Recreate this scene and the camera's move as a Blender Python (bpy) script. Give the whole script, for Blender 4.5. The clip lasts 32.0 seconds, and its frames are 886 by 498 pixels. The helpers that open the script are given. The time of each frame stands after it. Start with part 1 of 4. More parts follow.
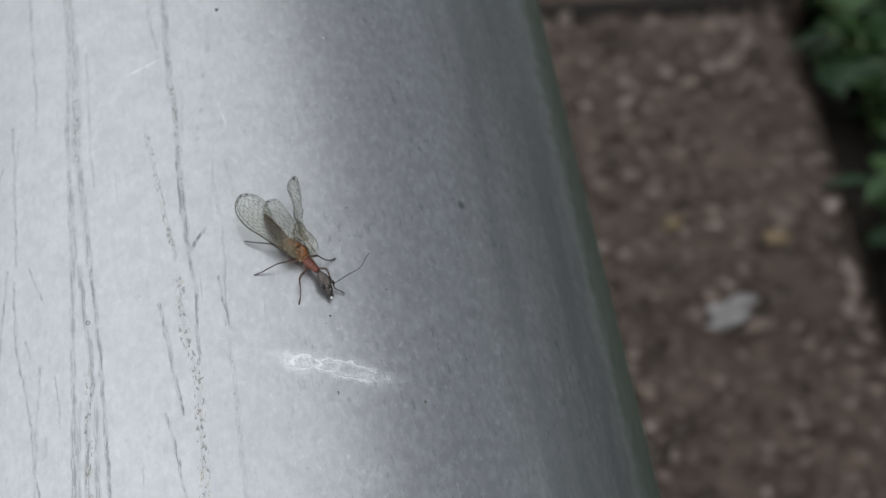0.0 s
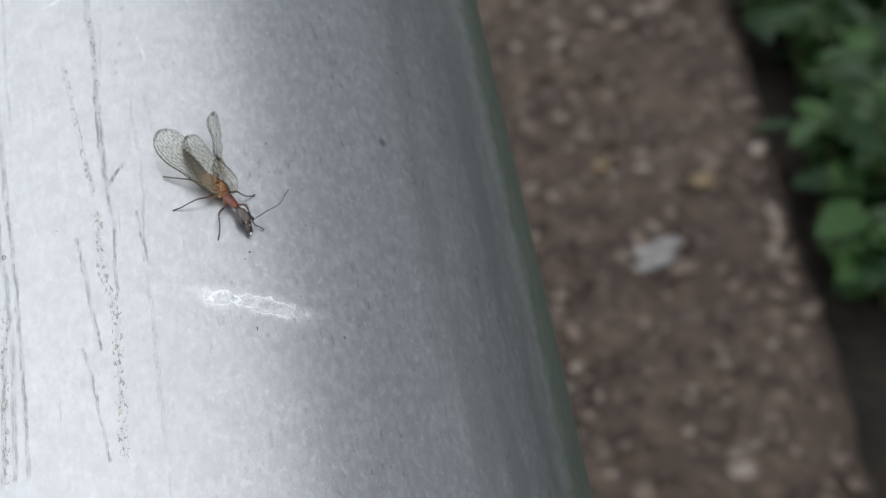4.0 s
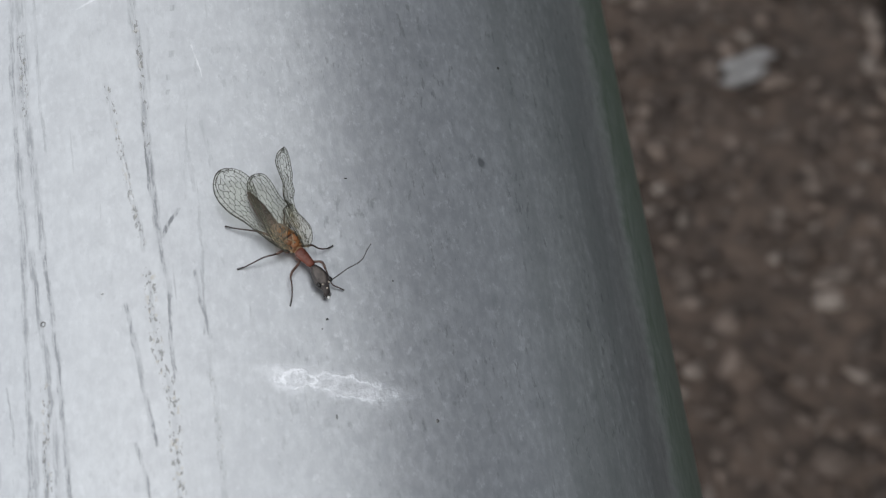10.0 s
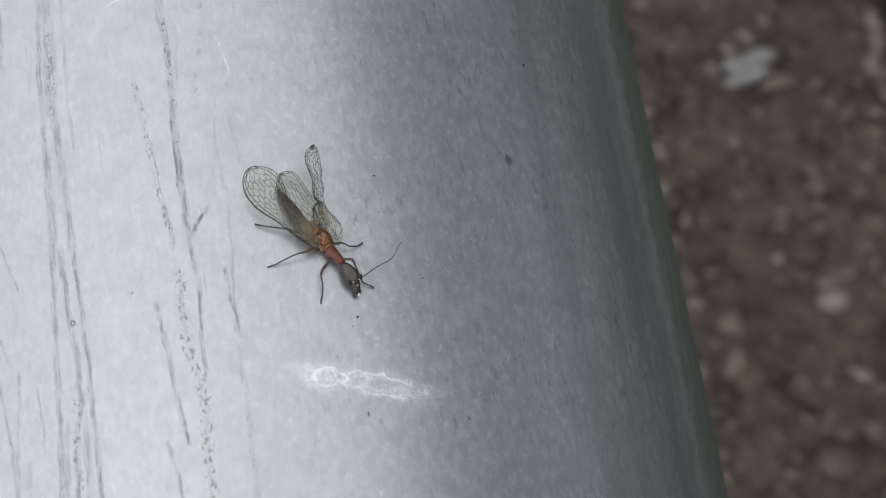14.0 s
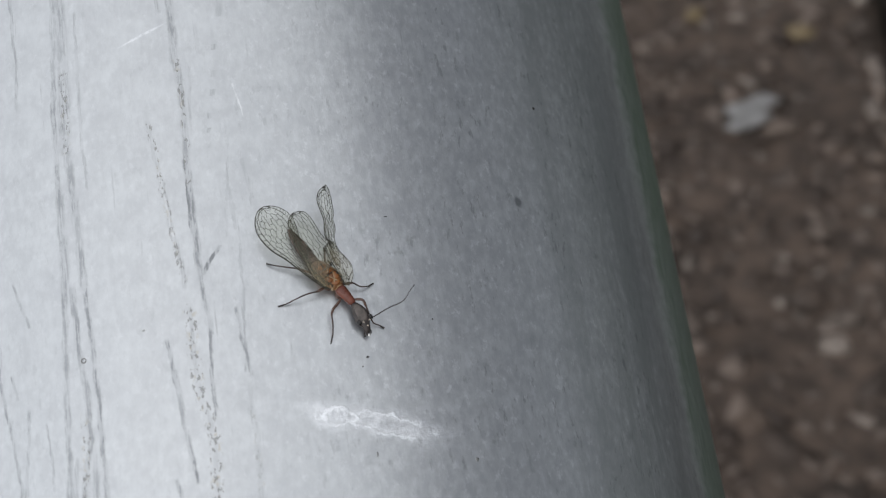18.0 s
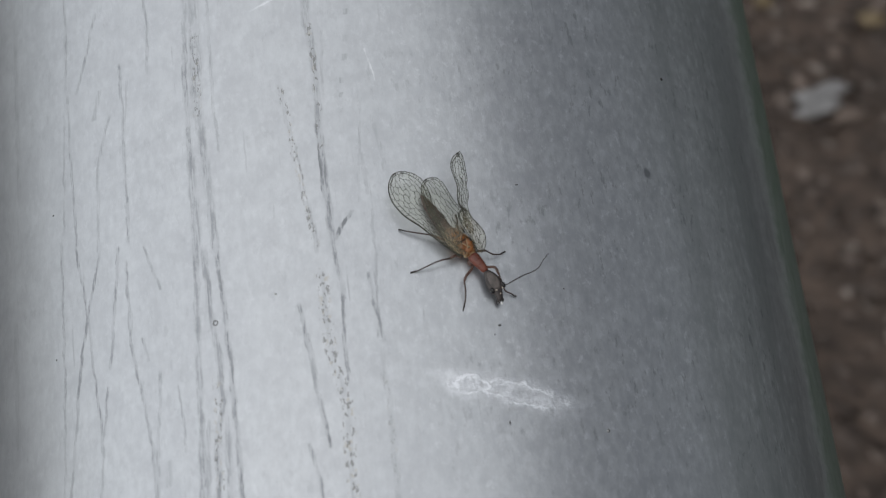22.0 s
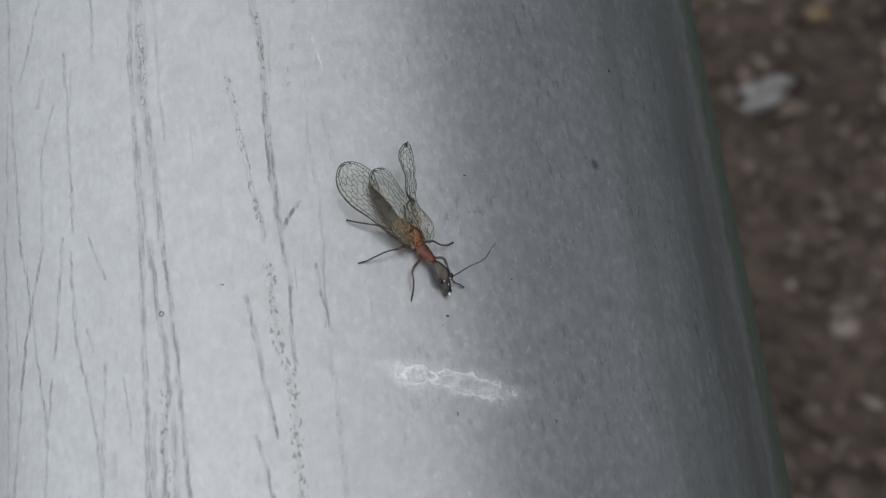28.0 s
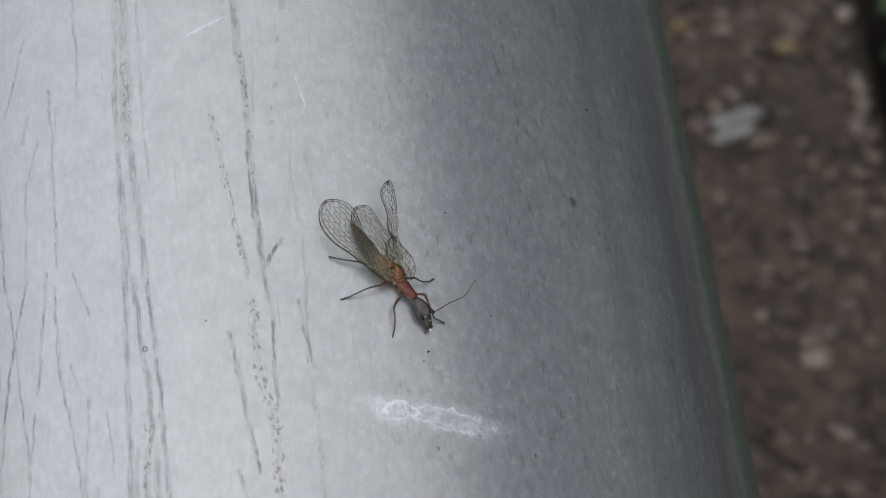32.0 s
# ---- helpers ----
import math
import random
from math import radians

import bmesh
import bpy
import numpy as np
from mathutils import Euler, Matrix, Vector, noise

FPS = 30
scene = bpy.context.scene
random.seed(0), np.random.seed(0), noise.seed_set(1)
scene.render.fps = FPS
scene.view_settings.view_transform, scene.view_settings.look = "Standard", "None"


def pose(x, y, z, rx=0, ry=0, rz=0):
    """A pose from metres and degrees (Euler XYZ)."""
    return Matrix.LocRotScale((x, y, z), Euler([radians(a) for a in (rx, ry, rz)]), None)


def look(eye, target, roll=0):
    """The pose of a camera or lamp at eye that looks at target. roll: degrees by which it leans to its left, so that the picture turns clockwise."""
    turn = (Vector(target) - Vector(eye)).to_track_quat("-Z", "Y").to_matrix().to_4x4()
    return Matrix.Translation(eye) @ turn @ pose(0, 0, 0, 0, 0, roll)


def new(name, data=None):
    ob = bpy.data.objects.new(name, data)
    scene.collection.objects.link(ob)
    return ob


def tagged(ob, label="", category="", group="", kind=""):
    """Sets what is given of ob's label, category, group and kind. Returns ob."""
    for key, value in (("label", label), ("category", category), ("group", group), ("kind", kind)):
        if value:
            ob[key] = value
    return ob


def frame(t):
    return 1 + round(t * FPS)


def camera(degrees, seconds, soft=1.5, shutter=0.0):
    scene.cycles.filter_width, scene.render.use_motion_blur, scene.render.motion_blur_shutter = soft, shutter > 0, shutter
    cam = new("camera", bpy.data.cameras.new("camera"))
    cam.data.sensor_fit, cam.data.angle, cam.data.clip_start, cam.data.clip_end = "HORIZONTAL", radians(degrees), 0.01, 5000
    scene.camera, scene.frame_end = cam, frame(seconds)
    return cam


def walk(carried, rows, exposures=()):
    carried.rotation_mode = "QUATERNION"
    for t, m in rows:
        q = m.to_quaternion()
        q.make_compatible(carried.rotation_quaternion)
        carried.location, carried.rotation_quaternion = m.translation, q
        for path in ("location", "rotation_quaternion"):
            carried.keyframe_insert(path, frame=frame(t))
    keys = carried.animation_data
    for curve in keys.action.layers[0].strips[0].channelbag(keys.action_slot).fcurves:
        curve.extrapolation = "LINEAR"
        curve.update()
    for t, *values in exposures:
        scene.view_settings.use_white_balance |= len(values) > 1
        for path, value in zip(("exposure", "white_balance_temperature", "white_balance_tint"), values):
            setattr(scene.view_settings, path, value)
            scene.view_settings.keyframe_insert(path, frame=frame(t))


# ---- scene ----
cam = camera(34, 32.0, soft=0.9)
cam.data.dof.use_dof = True
cam.data.dof.focus_distance = 0.149
cam.data.dof.aperture_fstop = 34.0
PATH = [
    (0, pose(-0.00337, -0.14630, 0.54755, 55.405, -0.422, -10.514)),
    (0.5, pose(-0.00244, -0.14641, 0.54717, 54.994, -0.321, -10.823)),
    (1, pose(-0.00271, -0.14627, 0.54698, 54.552, -0.323, -10.807)),
    (1.5, pose(-0.00185, -0.14665, 0.54697, 54.177, -0.561, -11.153)),
    (2, pose(-0.00215, -0.14664, 0.54687, 53.905, -0.881, -11.356)),
    (2.5, pose(-0.00223, -0.14691, 0.54712, 53.606, -1.127, -11.632)),
    (3, pose(-0.00264, -0.14711, 0.54712, 53.392, -1.609, -12.058)),
    (3.5, pose(-0.00146, -0.14764, 0.54724, 53.162, -2.290, -12.622)),
    (5.5, pose(-0.00691, -0.13183, 0.54827, 53.025, -1.322, -11.513)),
    (6, pose(-0.00293, -0.12110, 0.54662, 48.566, -0.754, -11.100)),
    (6.5, pose(-0.00593, -0.11796, 0.55144, 49.811, -0.563, -10.972)),
    (7, pose(-0.00330, -0.10568, 0.55435, 47.388, -0.537, -10.695)),
    (7.5, pose(-0.00093, -0.10640, 0.55245, 44.912, -0.389, -10.311)),
    (8, pose(-0.00233, -0.10704, 0.55371, 45.959, 0.928, -8.665)),
    (8.5, pose(-0.00425, -0.10669, 0.55292, 45.334, 0.944, -8.097)),
    (9, pose(-0.00250, -0.10729, 0.55344, 44.679, 0.502, -8.095)),
    (9.5, pose(0.00036, -0.10748, 0.55340, 44.202, -0.341, -9.077)),
    (10, pose(0.00192, -0.10798, 0.55377, 43.803, -0.916, -10.052)),
    (10.5, pose(0.00230, -0.10813, 0.55424, 43.829, -0.917, -10.381)),
    (11, pose(-0.00069, -0.10758, 0.55308, 43.702, -0.728, -10.298)),
    (11.5, pose(-0.00089, -0.10718, 0.55233, 43.298, -0.825, -10.249)),
    (12, pose(-0.00028, -0.10774, 0.55322, 43.269, -0.790, -10.432)),
    (12.5, pose(-0.00038, -0.10774, 0.55330, 43.301, -0.814, -10.390)),
    (13, pose(0.00001, -0.10766, 0.55351, 43.467, -0.822, -10.351)),
    (13.5, pose(0.00016, -0.10777, 0.55339, 43.687, -0.749, -10.402)),
    (14, pose(-0.00114, -0.10764, 0.55319, 43.901, -0.794, -10.285)),
    (14.5, pose(-0.00106, -0.10757, 0.55305, 44.082, -1.044, -10.137)),
    (16.5, pose(-0.00058, -0.10799, 0.55335, 44.753, -1.409, -9.945)),
    (17, pose(-0.00034, -0.10817, 0.55362, 44.976, -1.379, -10.009)),
    (17.5, pose(-0.00114, -0.10815, 0.55365, 45.315, -1.232, -10.073)),
    (18, pose(-0.00224, -0.10798, 0.55367, 45.531, -1.157, -9.927)),
    (18.5, pose(-0.00387, -0.10785, 0.55327, 45.712, -1.206, -9.591)),
    (19, pose(-0.00506, -0.10756, 0.55336, 46.014, -1.015, -9.329)),
    (19.5, pose(-0.00626, -0.10771, 0.55310, 46.225, -0.915, -9.181)),
    (20, pose(-0.00640, -0.10764, 0.55297, 46.275, -0.885, -9.081)),
    (20.5, pose(-0.00891, -0.10743, 0.55284, 46.258, -0.715, -8.708)),
    (21, pose(-0.00843, -0.10736, 0.55283, 46.065, -0.678, -8.495)),
    (21.5, pose(-0.00934, -0.10709, 0.55252, 45.652, -0.339, -8.230)),
    (22, pose(-0.01019, -0.10709, 0.55159, 44.898, -0.548, -7.757)),
    (22.5, pose(-0.00860, -0.10705, 0.55186, 44.328, -0.817, -7.783)),
    (23, pose(-0.01024, -0.10714, 0.55189, 44.081, -0.691, -7.773)),
    (23.5, pose(-0.00967, -0.10703, 0.55208, 43.946, -0.900, -7.778)),
    (24, pose(-0.00822, -0.10700, 0.55214, 43.929, -1.088, -8.220)),
    (24.5, pose(-0.00853, -0.10731, 0.55255, 44.118, -1.260, -8.559)),
    (25, pose(-0.00792, -0.10742, 0.55251, 44.303, -1.476, -8.860)),
    (25.5, pose(-0.00985, -0.10738, 0.55248, 44.438, -1.709, -8.757)),
    (27.5, pose(-0.01079, -0.10715, 0.55186, 44.641, -2.273, -9.043)),
    (28, pose(-0.01018, -0.10699, 0.55131, 44.612, -2.071, -9.148)),
    (28.5, pose(-0.01040, -0.10725, 0.55176, 44.437, -2.457, -8.990)),
    (29, pose(-0.01073, -0.10739, 0.55192, 44.472, -2.663, -9.007)),
    (29.5, pose(-0.00999, -0.10758, 0.55237, 44.544, -2.959, -9.026)),
    (30, pose(-0.01021, -0.10767, 0.55241, 44.706, -2.973, -9.349)),
    (30.5, pose(-0.00989, -0.10776, 0.55292, 44.876, -3.086, -9.585)),
    (31, pose(-0.00970, -0.10765, 0.55293, 45.067, -3.143, -9.661)),
    (31.5, pose(-0.01007, -0.10797, 0.55361, 45.361, -3.102, -9.841)),
    (32, pose(-0.01136, -0.10763, 0.55327, 45.755, -3.004, -9.842)),
]
EXPOSURES = [(0, 0.02), (1, 0.06), (2, 0.17), (3, 0.27), (3.5, 0.37), (5.5, 0.22), (6, 0.19), (7, 0.05), (8, 0.02), (9, -0.14), (10, 0.0), (11, 0.05), (13, 0.03), (17, 0.02), (18, 0.03), (19, -0.01), (21, -0.12), (22, -0.21), (23, -0.29), (25, -0.31), (28, -0.29), (30, -0.26), (32, -0.2)]
walk(cam, PATH, EXPOSURES)

# ---- world and light ----
world = bpy.data.worlds.new("overcast_sky")
scene.world = world
world.use_nodes = True
wt = world.node_tree
sky = wt.nodes.new("ShaderNodeTexSky")
sky.sky_type = "NISHITA"
sky.sun_disc = False
sky.sun_elevation = radians(58)
sky.sun_rotation = radians(-129)
sky.air_density, sky.dust_density, sky.ozone_density = 1.0, 0.6, 1.0
dull = wt.nodes.new("ShaderNodeHueSaturation")
dull.inputs["Saturation"].default_value = 0.23
wt.links.new(sky.outputs[0], dull.inputs["Color"])
wt.links.new(dull.outputs[0], wt.nodes["Background"].inputs["Color"])
wt.nodes["Background"].inputs["Strength"].default_value = 0.086

sun = new("sun", bpy.data.lights.new("sun", "SUN"))
sun.data.energy, sun.data.angle, sun.data.color = 1.87, radians(118), (0.985, 0.99, 1.0)
sun.matrix_world = look((-2.5, -1.8, 4.05), (0, 0, 0))


# ---- materials ----
class Nodes:
    """Short hand for building a node tree."""

    def __init__(self, name):
        self.mat = bpy.data.materials.new(name)
        self.mat.use_nodes = True
        self.tree = self.mat.node_tree
        self.bsdf = self.tree.nodes["Principled BSDF"]

    def node(self, kind):
        return self.tree.nodes.new(kind)

    def link(self, a, b):
        self.tree.links.new(a, b)

    def math(self, op, a, b=None, c=None, clamp=False):
        n = self.node("ShaderNodeMath")
        n.operation, n.use_clamp = op, clamp
        for i, v in enumerate((a, b, c)):
            if v is None:
                continue
            if isinstance(v, (int, float)):
                n.inputs[i].default_value = v
            else:
                self.link(v, n.inputs[i])
        return n.outputs[0]

    def fade(self, value, lo, hi, a=0.0, b=1.0):
        n = self.node("ShaderNodeMapRange")
        n.interpolation_type = "SMOOTHSTEP"
        self.link(value, n.inputs[0])
        for i, v in enumerate((lo, hi, a, b)):
            n.inputs[i + 1].default_value = v
        return n.outputs[0]

    def noise(self, vector, scale, detail=4.0, rough=0.55, warp=0.0):
        n = self.node("ShaderNodeTexNoise")
        n.inputs["Scale"].default_value = scale
        n.inputs["Detail"].default_value = detail
        n.inputs["Roughness"].default_value = rough
        n.inputs["Distortion"].default_value = warp
        if vector is not None:
            self.link(vector, n.inputs["Vector"])
        return n.outputs["Fac"]

    def mix(self, fac, a, b):
        n = self.node("ShaderNodeMix")
        n.data_type = "RGBA"
        for socket, v in ((n.inputs[0], fac), (n.inputs[6], a), (n.inputs[7], b)):
            if isinstance(v, tuple):
                socket.default_value = (*v, 1.0)
            elif isinstance(v, (int, float)):
                socket.default_value = v
            else:
                self.link(v, socket)
        return n.outputs[2]

    def coords(self, name="Object"):
        return self.node("ShaderNodeTexCoord").outputs[name]

    def bump(self, height, strength, distance):
        n = self.node("ShaderNodeBump")
        n.inputs["Strength"].default_value = strength
        n.inputs["Distance"].default_value = distance
        self.link(height, n.inputs["Height"])
        self.link(n.outputs[0], self.bsdf.inputs["Normal"])

    def into(self, socket, value):
        if isinstance(value, (int, float)):
            self.bsdf.inputs[socket].default_value = value
        elif isinstance(value, tuple):
            self.bsdf.inputs[socket].default_value = (*value, 1.0)
        else:
            self.link(value, self.bsdf.inputs[socket])


def plain(name, dark, light, scale, rough=0.6, bump=0.0, bump_size=0.001, metal=0.0, per_object=0.0):
    """A surface that varies between two colours at two scales."""
    m = Nodes(name)
    co = m.coords()
    a = m.noise(co, scale, 5)
    b = m.noise(co, scale * 0.17, 3)
    f = m.math("ADD", m.math("MULTIPLY", a, 0.65), m.math("MULTIPLY", b, 0.35))
    if per_object:
        r = m.node("ShaderNodeObjectInfo").outputs["Random"]
        f = m.math("ADD", m.math("MULTIPLY", f, 1 - per_object), m.math("MULTIPLY", r, per_object))
    m.into("Base Color", m.mix(m.fade(f, 0.3, 0.7), dark, light))
    m.into("Roughness", m.fade(a, 0.2, 0.8, max(rough - 0.12, 0.05), min(rough + 0.12, 1.0)))
    m.into("Metallic", metal)
    if bump:
        m.bump(a, bump, bump_size)
    return m.mat


R = 0.055  # the pipe's radius
MM = 0.001


def pipe_material():
    """Weathered grey metal: u runs round the pipe and v along it, both in millimetres."""
    m = Nodes("weathered_grey_metal")
    co = m.coords()
    sep = m.node("ShaderNodeSeparateXYZ")
    m.link(co, sep.inputs[0])
    u0 = m.math("MULTIPLY", m.math("ARCTAN2", sep.outputs[0], sep.outputs[2]), R / MM)
    v0 = m.math("MULTIPLY", sep.outputs[1], 1 / MM)

    def flat(su, sv, shift=0.0):
        n = m.node("ShaderNodeCombineXYZ")
        m.link(m.math("MULTIPLY", u0, su), n.inputs[0])
        m.link(m.math("MULTIPLY", v0, sv), n.inputs[1])
        n.inputs[2].default_value = shift
        return n.outputs[0]

    even = flat(1, 1)
    drawn = flat(1.0, 0.16, 7.0)
    fine = m.noise(flat(1, 0.55, 2.0), 1.5, 5, 0.65)
    blotch = m.noise(even, 0.3, 5, 0.6)
    broad = m.noise(even, 0.05, 3)
    grain = m.noise(drawn, 1.6, 5, 0.6)
    hair = m.noise(flat(1.0, 0.05, 21.0), 2.6, 3, 0.5)
    # the marks waver a little
    u = m.math("ADD", u0, m.math("MULTIPLY", m.math("SUBTRACT", m.noise(flat(0.8, 1, 3), 0.35, 4), 0.5), 0.8))
    u = m.math("ADD", u, m.math("MULTIPLY", m.math("SUBTRACT", m.noise(flat(1, 0.3, 51.0), 3.6, 3, 0.6), 0.5), 0.32))
    v = v0
    marks = {"rubbed": None, "grains": None, "white": None}
    last = [None]

    def worn(width, *points, strength=0.5, kind="rubbed"):
        """A mark through the points (u, v): a rubbed streak, a row of grains or a white scratch."""
        # each mark waits for the one before it, which keeps the shader's memory small
        here = v if last[0] is None else m.math("MULTIPLY_ADD", last[0], 1e-9, v)
        line = points[0][0]
        for (ua, va), (ub, vb) in zip(points, points[1:]):
            n = m.node("ShaderNodeMapRange")
            m.link(here, n.inputs[0])
            for i, value in enumerate((va, vb, 0.0, ub - ua)):
                n.inputs[i + 1].default_value = value
            line = m.math("ADD", n.outputs[0], line)
        across = m.fade(m.math("ABSOLUTE", m.math("SUBTRACT", u, line)), width * 0.30, width * 1.15, strength * 1.12, 0.0)
        va, vb = points[0][1], points[-1][1]
        half = abs(vb - va) / 2
        along = m.fade(m.math("ABSOLUTE", m.math("SUBTRACT", here, (va + vb) / 2)), half * 0.97, half * 1.02 + 0.15, 1.0, 0.0)
        one = m.math("MULTIPLY", across, along)
        marks[kind] = one if marks[kind] is None else m.math("MAXIMUM", marks[kind], one)
        last[0] = marks[kind]

    # the broad rubbed band and the lines that it frays into
    worn(0.85, (-19.2, 59.4), (-18.7, 46.2), (-18.7, 41.8), (-18.9, 36.6), (-19.3, 33.0), strength=0.50)
    worn(0.38, (-19.6, 59.5), (-19.4, 51.9), (-19.8, 43.8), (-20.1, 37.8), (-20.2, 33.6), (-20.0, 28.5), (-19.9, 21.2), strength=0.50)
    worn(0.55, (-18.8, 33.4), (-18.5, 27.8), (-18.2, 22.4), (-18.0, 18.6), strength=0.46)
    worn(0.60, (-20.0, 28.8), (-19.9, 21.0), (-20.1, 18.6), strength=0.42)
    worn(0.22, (-17.0, 48.6), (-17.3, 35.0), (-17.0, 28.7), strength=0.30)
    worn(0.42, (-20.1, 19.0), (-20.4, 13.3), (-20.6, 8.3), (-20.7, 2.0), (-21.0, -5.3), (-21.4, -15.0), strength=0.50)
    worn(0.40, (-19.3, 18.9), (-19.1, 13.0), (-18.5, 9.1), (-18.4, 3.5), (-19.0, 0.7), (-19.5, -5.3), (-19.9, -15.0), strength=0.52)
    worn(0.33, (-18.0, 18.6), (-17.6, 12.7), (-17.3, 5.9), (-17.2, -0.4), (-17.1, -5.9), (-17.1, -15.0), strength=0.62)
    worn(0.40, (-18.0, 1.9), (-18.3, -5.2), (-18.6, -15.0), strength=0.42)
    worn(0.40, (-19.9, 1.9), (-20.6, -4.8), (-20.8, -15.0), strength=0.36)
    # the second band, its fork and its frayed end
    worn(0.50, (-6.7, 56.3), (-6.9, 49.5), (-6.9, 41.1), (-6.6, 37.6), (-6.5, 33.8), strength=0.50)
    worn(0.46, (-6.5, 34.2), (-6.7, 29.7), (-6.6, 25.6), (-6.6, 22.0), (-6.4, 17.0), strength=0.60)
    worn(0.17, (-6.9, 30.0), (-6.9, 22.0), strength=0.75)
    worn(0.30, (-8.9, 55.3), (-8.7, 50.5), (-8.1, 46.7), strength=0.34)
    worn(0.20, (-5.5, 40.1), (-6.0, 32.5), strength=0.34)
    worn(0.30, (-4.3, 20.3), (-5.4, 18.8), (-6.1, 17.6), strength=0.85)
    worn(0.30, (-6.3, 17.0), (-6.1, 14.3), (-5.9, 11.6), strength=0.62)
    worn(0.22, (-6.0, 11.6), (-6.2, 9.2), (-6.2, 6.0), (-6.3, 3.6), strength=0.60)
    worn(0.75, (-7.8, 14.8), (-7.8, 10.0), (-7.4, 5.1), (-6.5, 2.0), (-6.8, -6.0), (-7.0, -15.0), strength=0.9, kind="grains")
    worn(0.30, (-7.8, 14.6), (-7.8, 10.0), (-7.4, 5.1), (-6.5, 2.0), (-6.8, -6.0), (-7.0, -15.0), strength=0.24)
    worn(0.45, (-6.8, 41.5), (-6.5, 33.8), (-6.7, 27.0), strength=0.55, kind="grains")
    worn(0.60, (-18.8, 42.0), (-18.9, 33.0), strength=0.45, kind="grains")
    worn(0.60, (-18.8, 6.0), (-19.2, -2.0), (-19.6, -15.0), strength=0.6, kind="grains")
    worn(0.30, (-10.2, 34.6), (-9.9, 30.6), (-9.3, 27.2), (-8.8, 22.3), (-8.1, 19.0), (-8.1, 16.5), strength=0.24)
    worn(0.40, (-10.2, 34.6), (-9.6, 29.0), (-8.8, 22.3), (-8.1, 17.1), strength=0.55, kind="grains")
    worn(0.12, (-9.5, 28.0), (-8.7, 22.0), strength=0.22, kind="white")
    # the forked scratch beside it
    worn(0.26, (-10.3, 11.6), (-9.7, 7.2), (-9.1, 2.4), (-8.4, -2.4), strength=0.66)
    worn(0.22, (-9.6, 8.6), (-9.2, 4.6), strength=0.5)
    worn(0.24, (-10.4, -1.8), (-9.5, -7.0), (-8.5, -15.0), strength=0.55)
    # faint marks under the wings
    worn(0.22, (-3.3, 13.9), (-3.1, 10.5), (-2.5, 7.0), strength=0.52)
    worn(0.20, (-2.5, 16.2), (-2.7, 12.3), (-3.0, 7.5), strength=0.34)
    worn(0.34, (-2.7, 6.3), (-2.9, 3.4), (-2.7, 0.5), (-2.8, -4.5), (-2.7, -15.0), strength=0.22)
    worn(0.45, (-2.8, 4.0), (-2.7, -6.0), strength=0.30, kind="grains")
    worn(0.30, (-1.2, 29.2), (-0.6, 24.1), strength=0.26)
    worn(0.18, (-2.6, 29.6), (-3.6, 21.2), strength=0.34)
    worn(0.20, (-2.8, 26.3), (-2.6, 21.9), strength=0.34)
    worn(0.20, (-2.4, 20.3), (-2.5, 15.5), strength=0.42)
    worn(0.45, (-1.4, 51.4), (-2.1, 45.4), strength=0.22)
    worn(0.13, (-1.4, 37.5), (-0.5, 33.8), strength=0.32, kind="white")
    for uc, vc, size in ((-3.0, 41.9, 0.42), (-3.2, 38.9, 0.5), (-3.5, 36.8, 0.5), (-4.0, 34.3, 0.4), (-4.2, 32.7, 0.32), (-4.3, 31.0, 0.3)):
        worn(size * 0.7, (uc + 0.06, vc + size * 0.6), (uc - 0.06, vc - size * 0.6), strength=0.34)
    # long fine scratches on the pale side
    worn(0.24, (-24.7, 61.3), (-24.3, 47.8), (-24.1, 44.6), (-24.3, 39.2), strength=0.46)
    worn(0.26, (-34.5, 58.0), (-34.7, 51.5), (-35.0, 40.7), strength=0.40)
    worn(0.24, (-34.8, 39.9), (-34.7, 33.5), (-34.3, 22.9), strength=0.44)
    worn(0.20, (-35.4, 38.0), (-36.0, 24.6), strength=0.38)
    worn(0.26, (-30.6, 48.2), (-31.7, 44.4), (-33.4, 39.8), strength=0.52)
    worn(0.24, (-27.7, 41.2), (-27.6, 34.3), (-27.6, 29.2), (-27.6, 21.4), strength=0.55)
    worn(0.18, (-26.9, 39.1), (-27.4, 34.3), strength=0.34)
    worn(0.26, (-29.3, 35.9), (-31.1, 30.5), (-31.4, 21.5), strength=0.40)
    worn(0.42, (-30.4, 39.1), (-31.3, 36.0), strength=0.24)
    worn(0.22, (-34.4, 22.6), (-33.2, 15.0), (-32.7, 10.2), (-32.1, 4.7), (-31.8, 1.2), (-32.3, -3.1), (-32.4, -13.0), strength=0.52)
    worn(0.24, (-31.1, 21.7), (-33.1, 15.4), (-34.1, 11.7), (-35.3, 3.8), (-36.2, -2.4), (-38.0, -12.0), strength=0.55)
    worn(0.22, (-28.9, 21.3), (-29.5, 16.5), (-30.5, 9.1), strength=0.50)
    worn(0.24, (-28.1, 19.5), (-27.9, 11.4), (-27.0, 5.9), (-25.9, 0.1), (-25.9, -4.3), (-24.6, -13.5), strength=0.52)
    worn(0.20, (-25.8, 20.6), (-24.3, 15.8), strength=0.42)
    worn(0.24, (-24.7, 7.5), (-25.3, 1.8), (-25.7, -4.5), (-26.6, -13.0), strength=0.50)
    worn(0.18, (-22.9, 5.8), (-22.5, -0.7), strength=0.55)
    worn(0.20, (-30.9, 7.3), (-32.0, 1.1), strength=0.50)
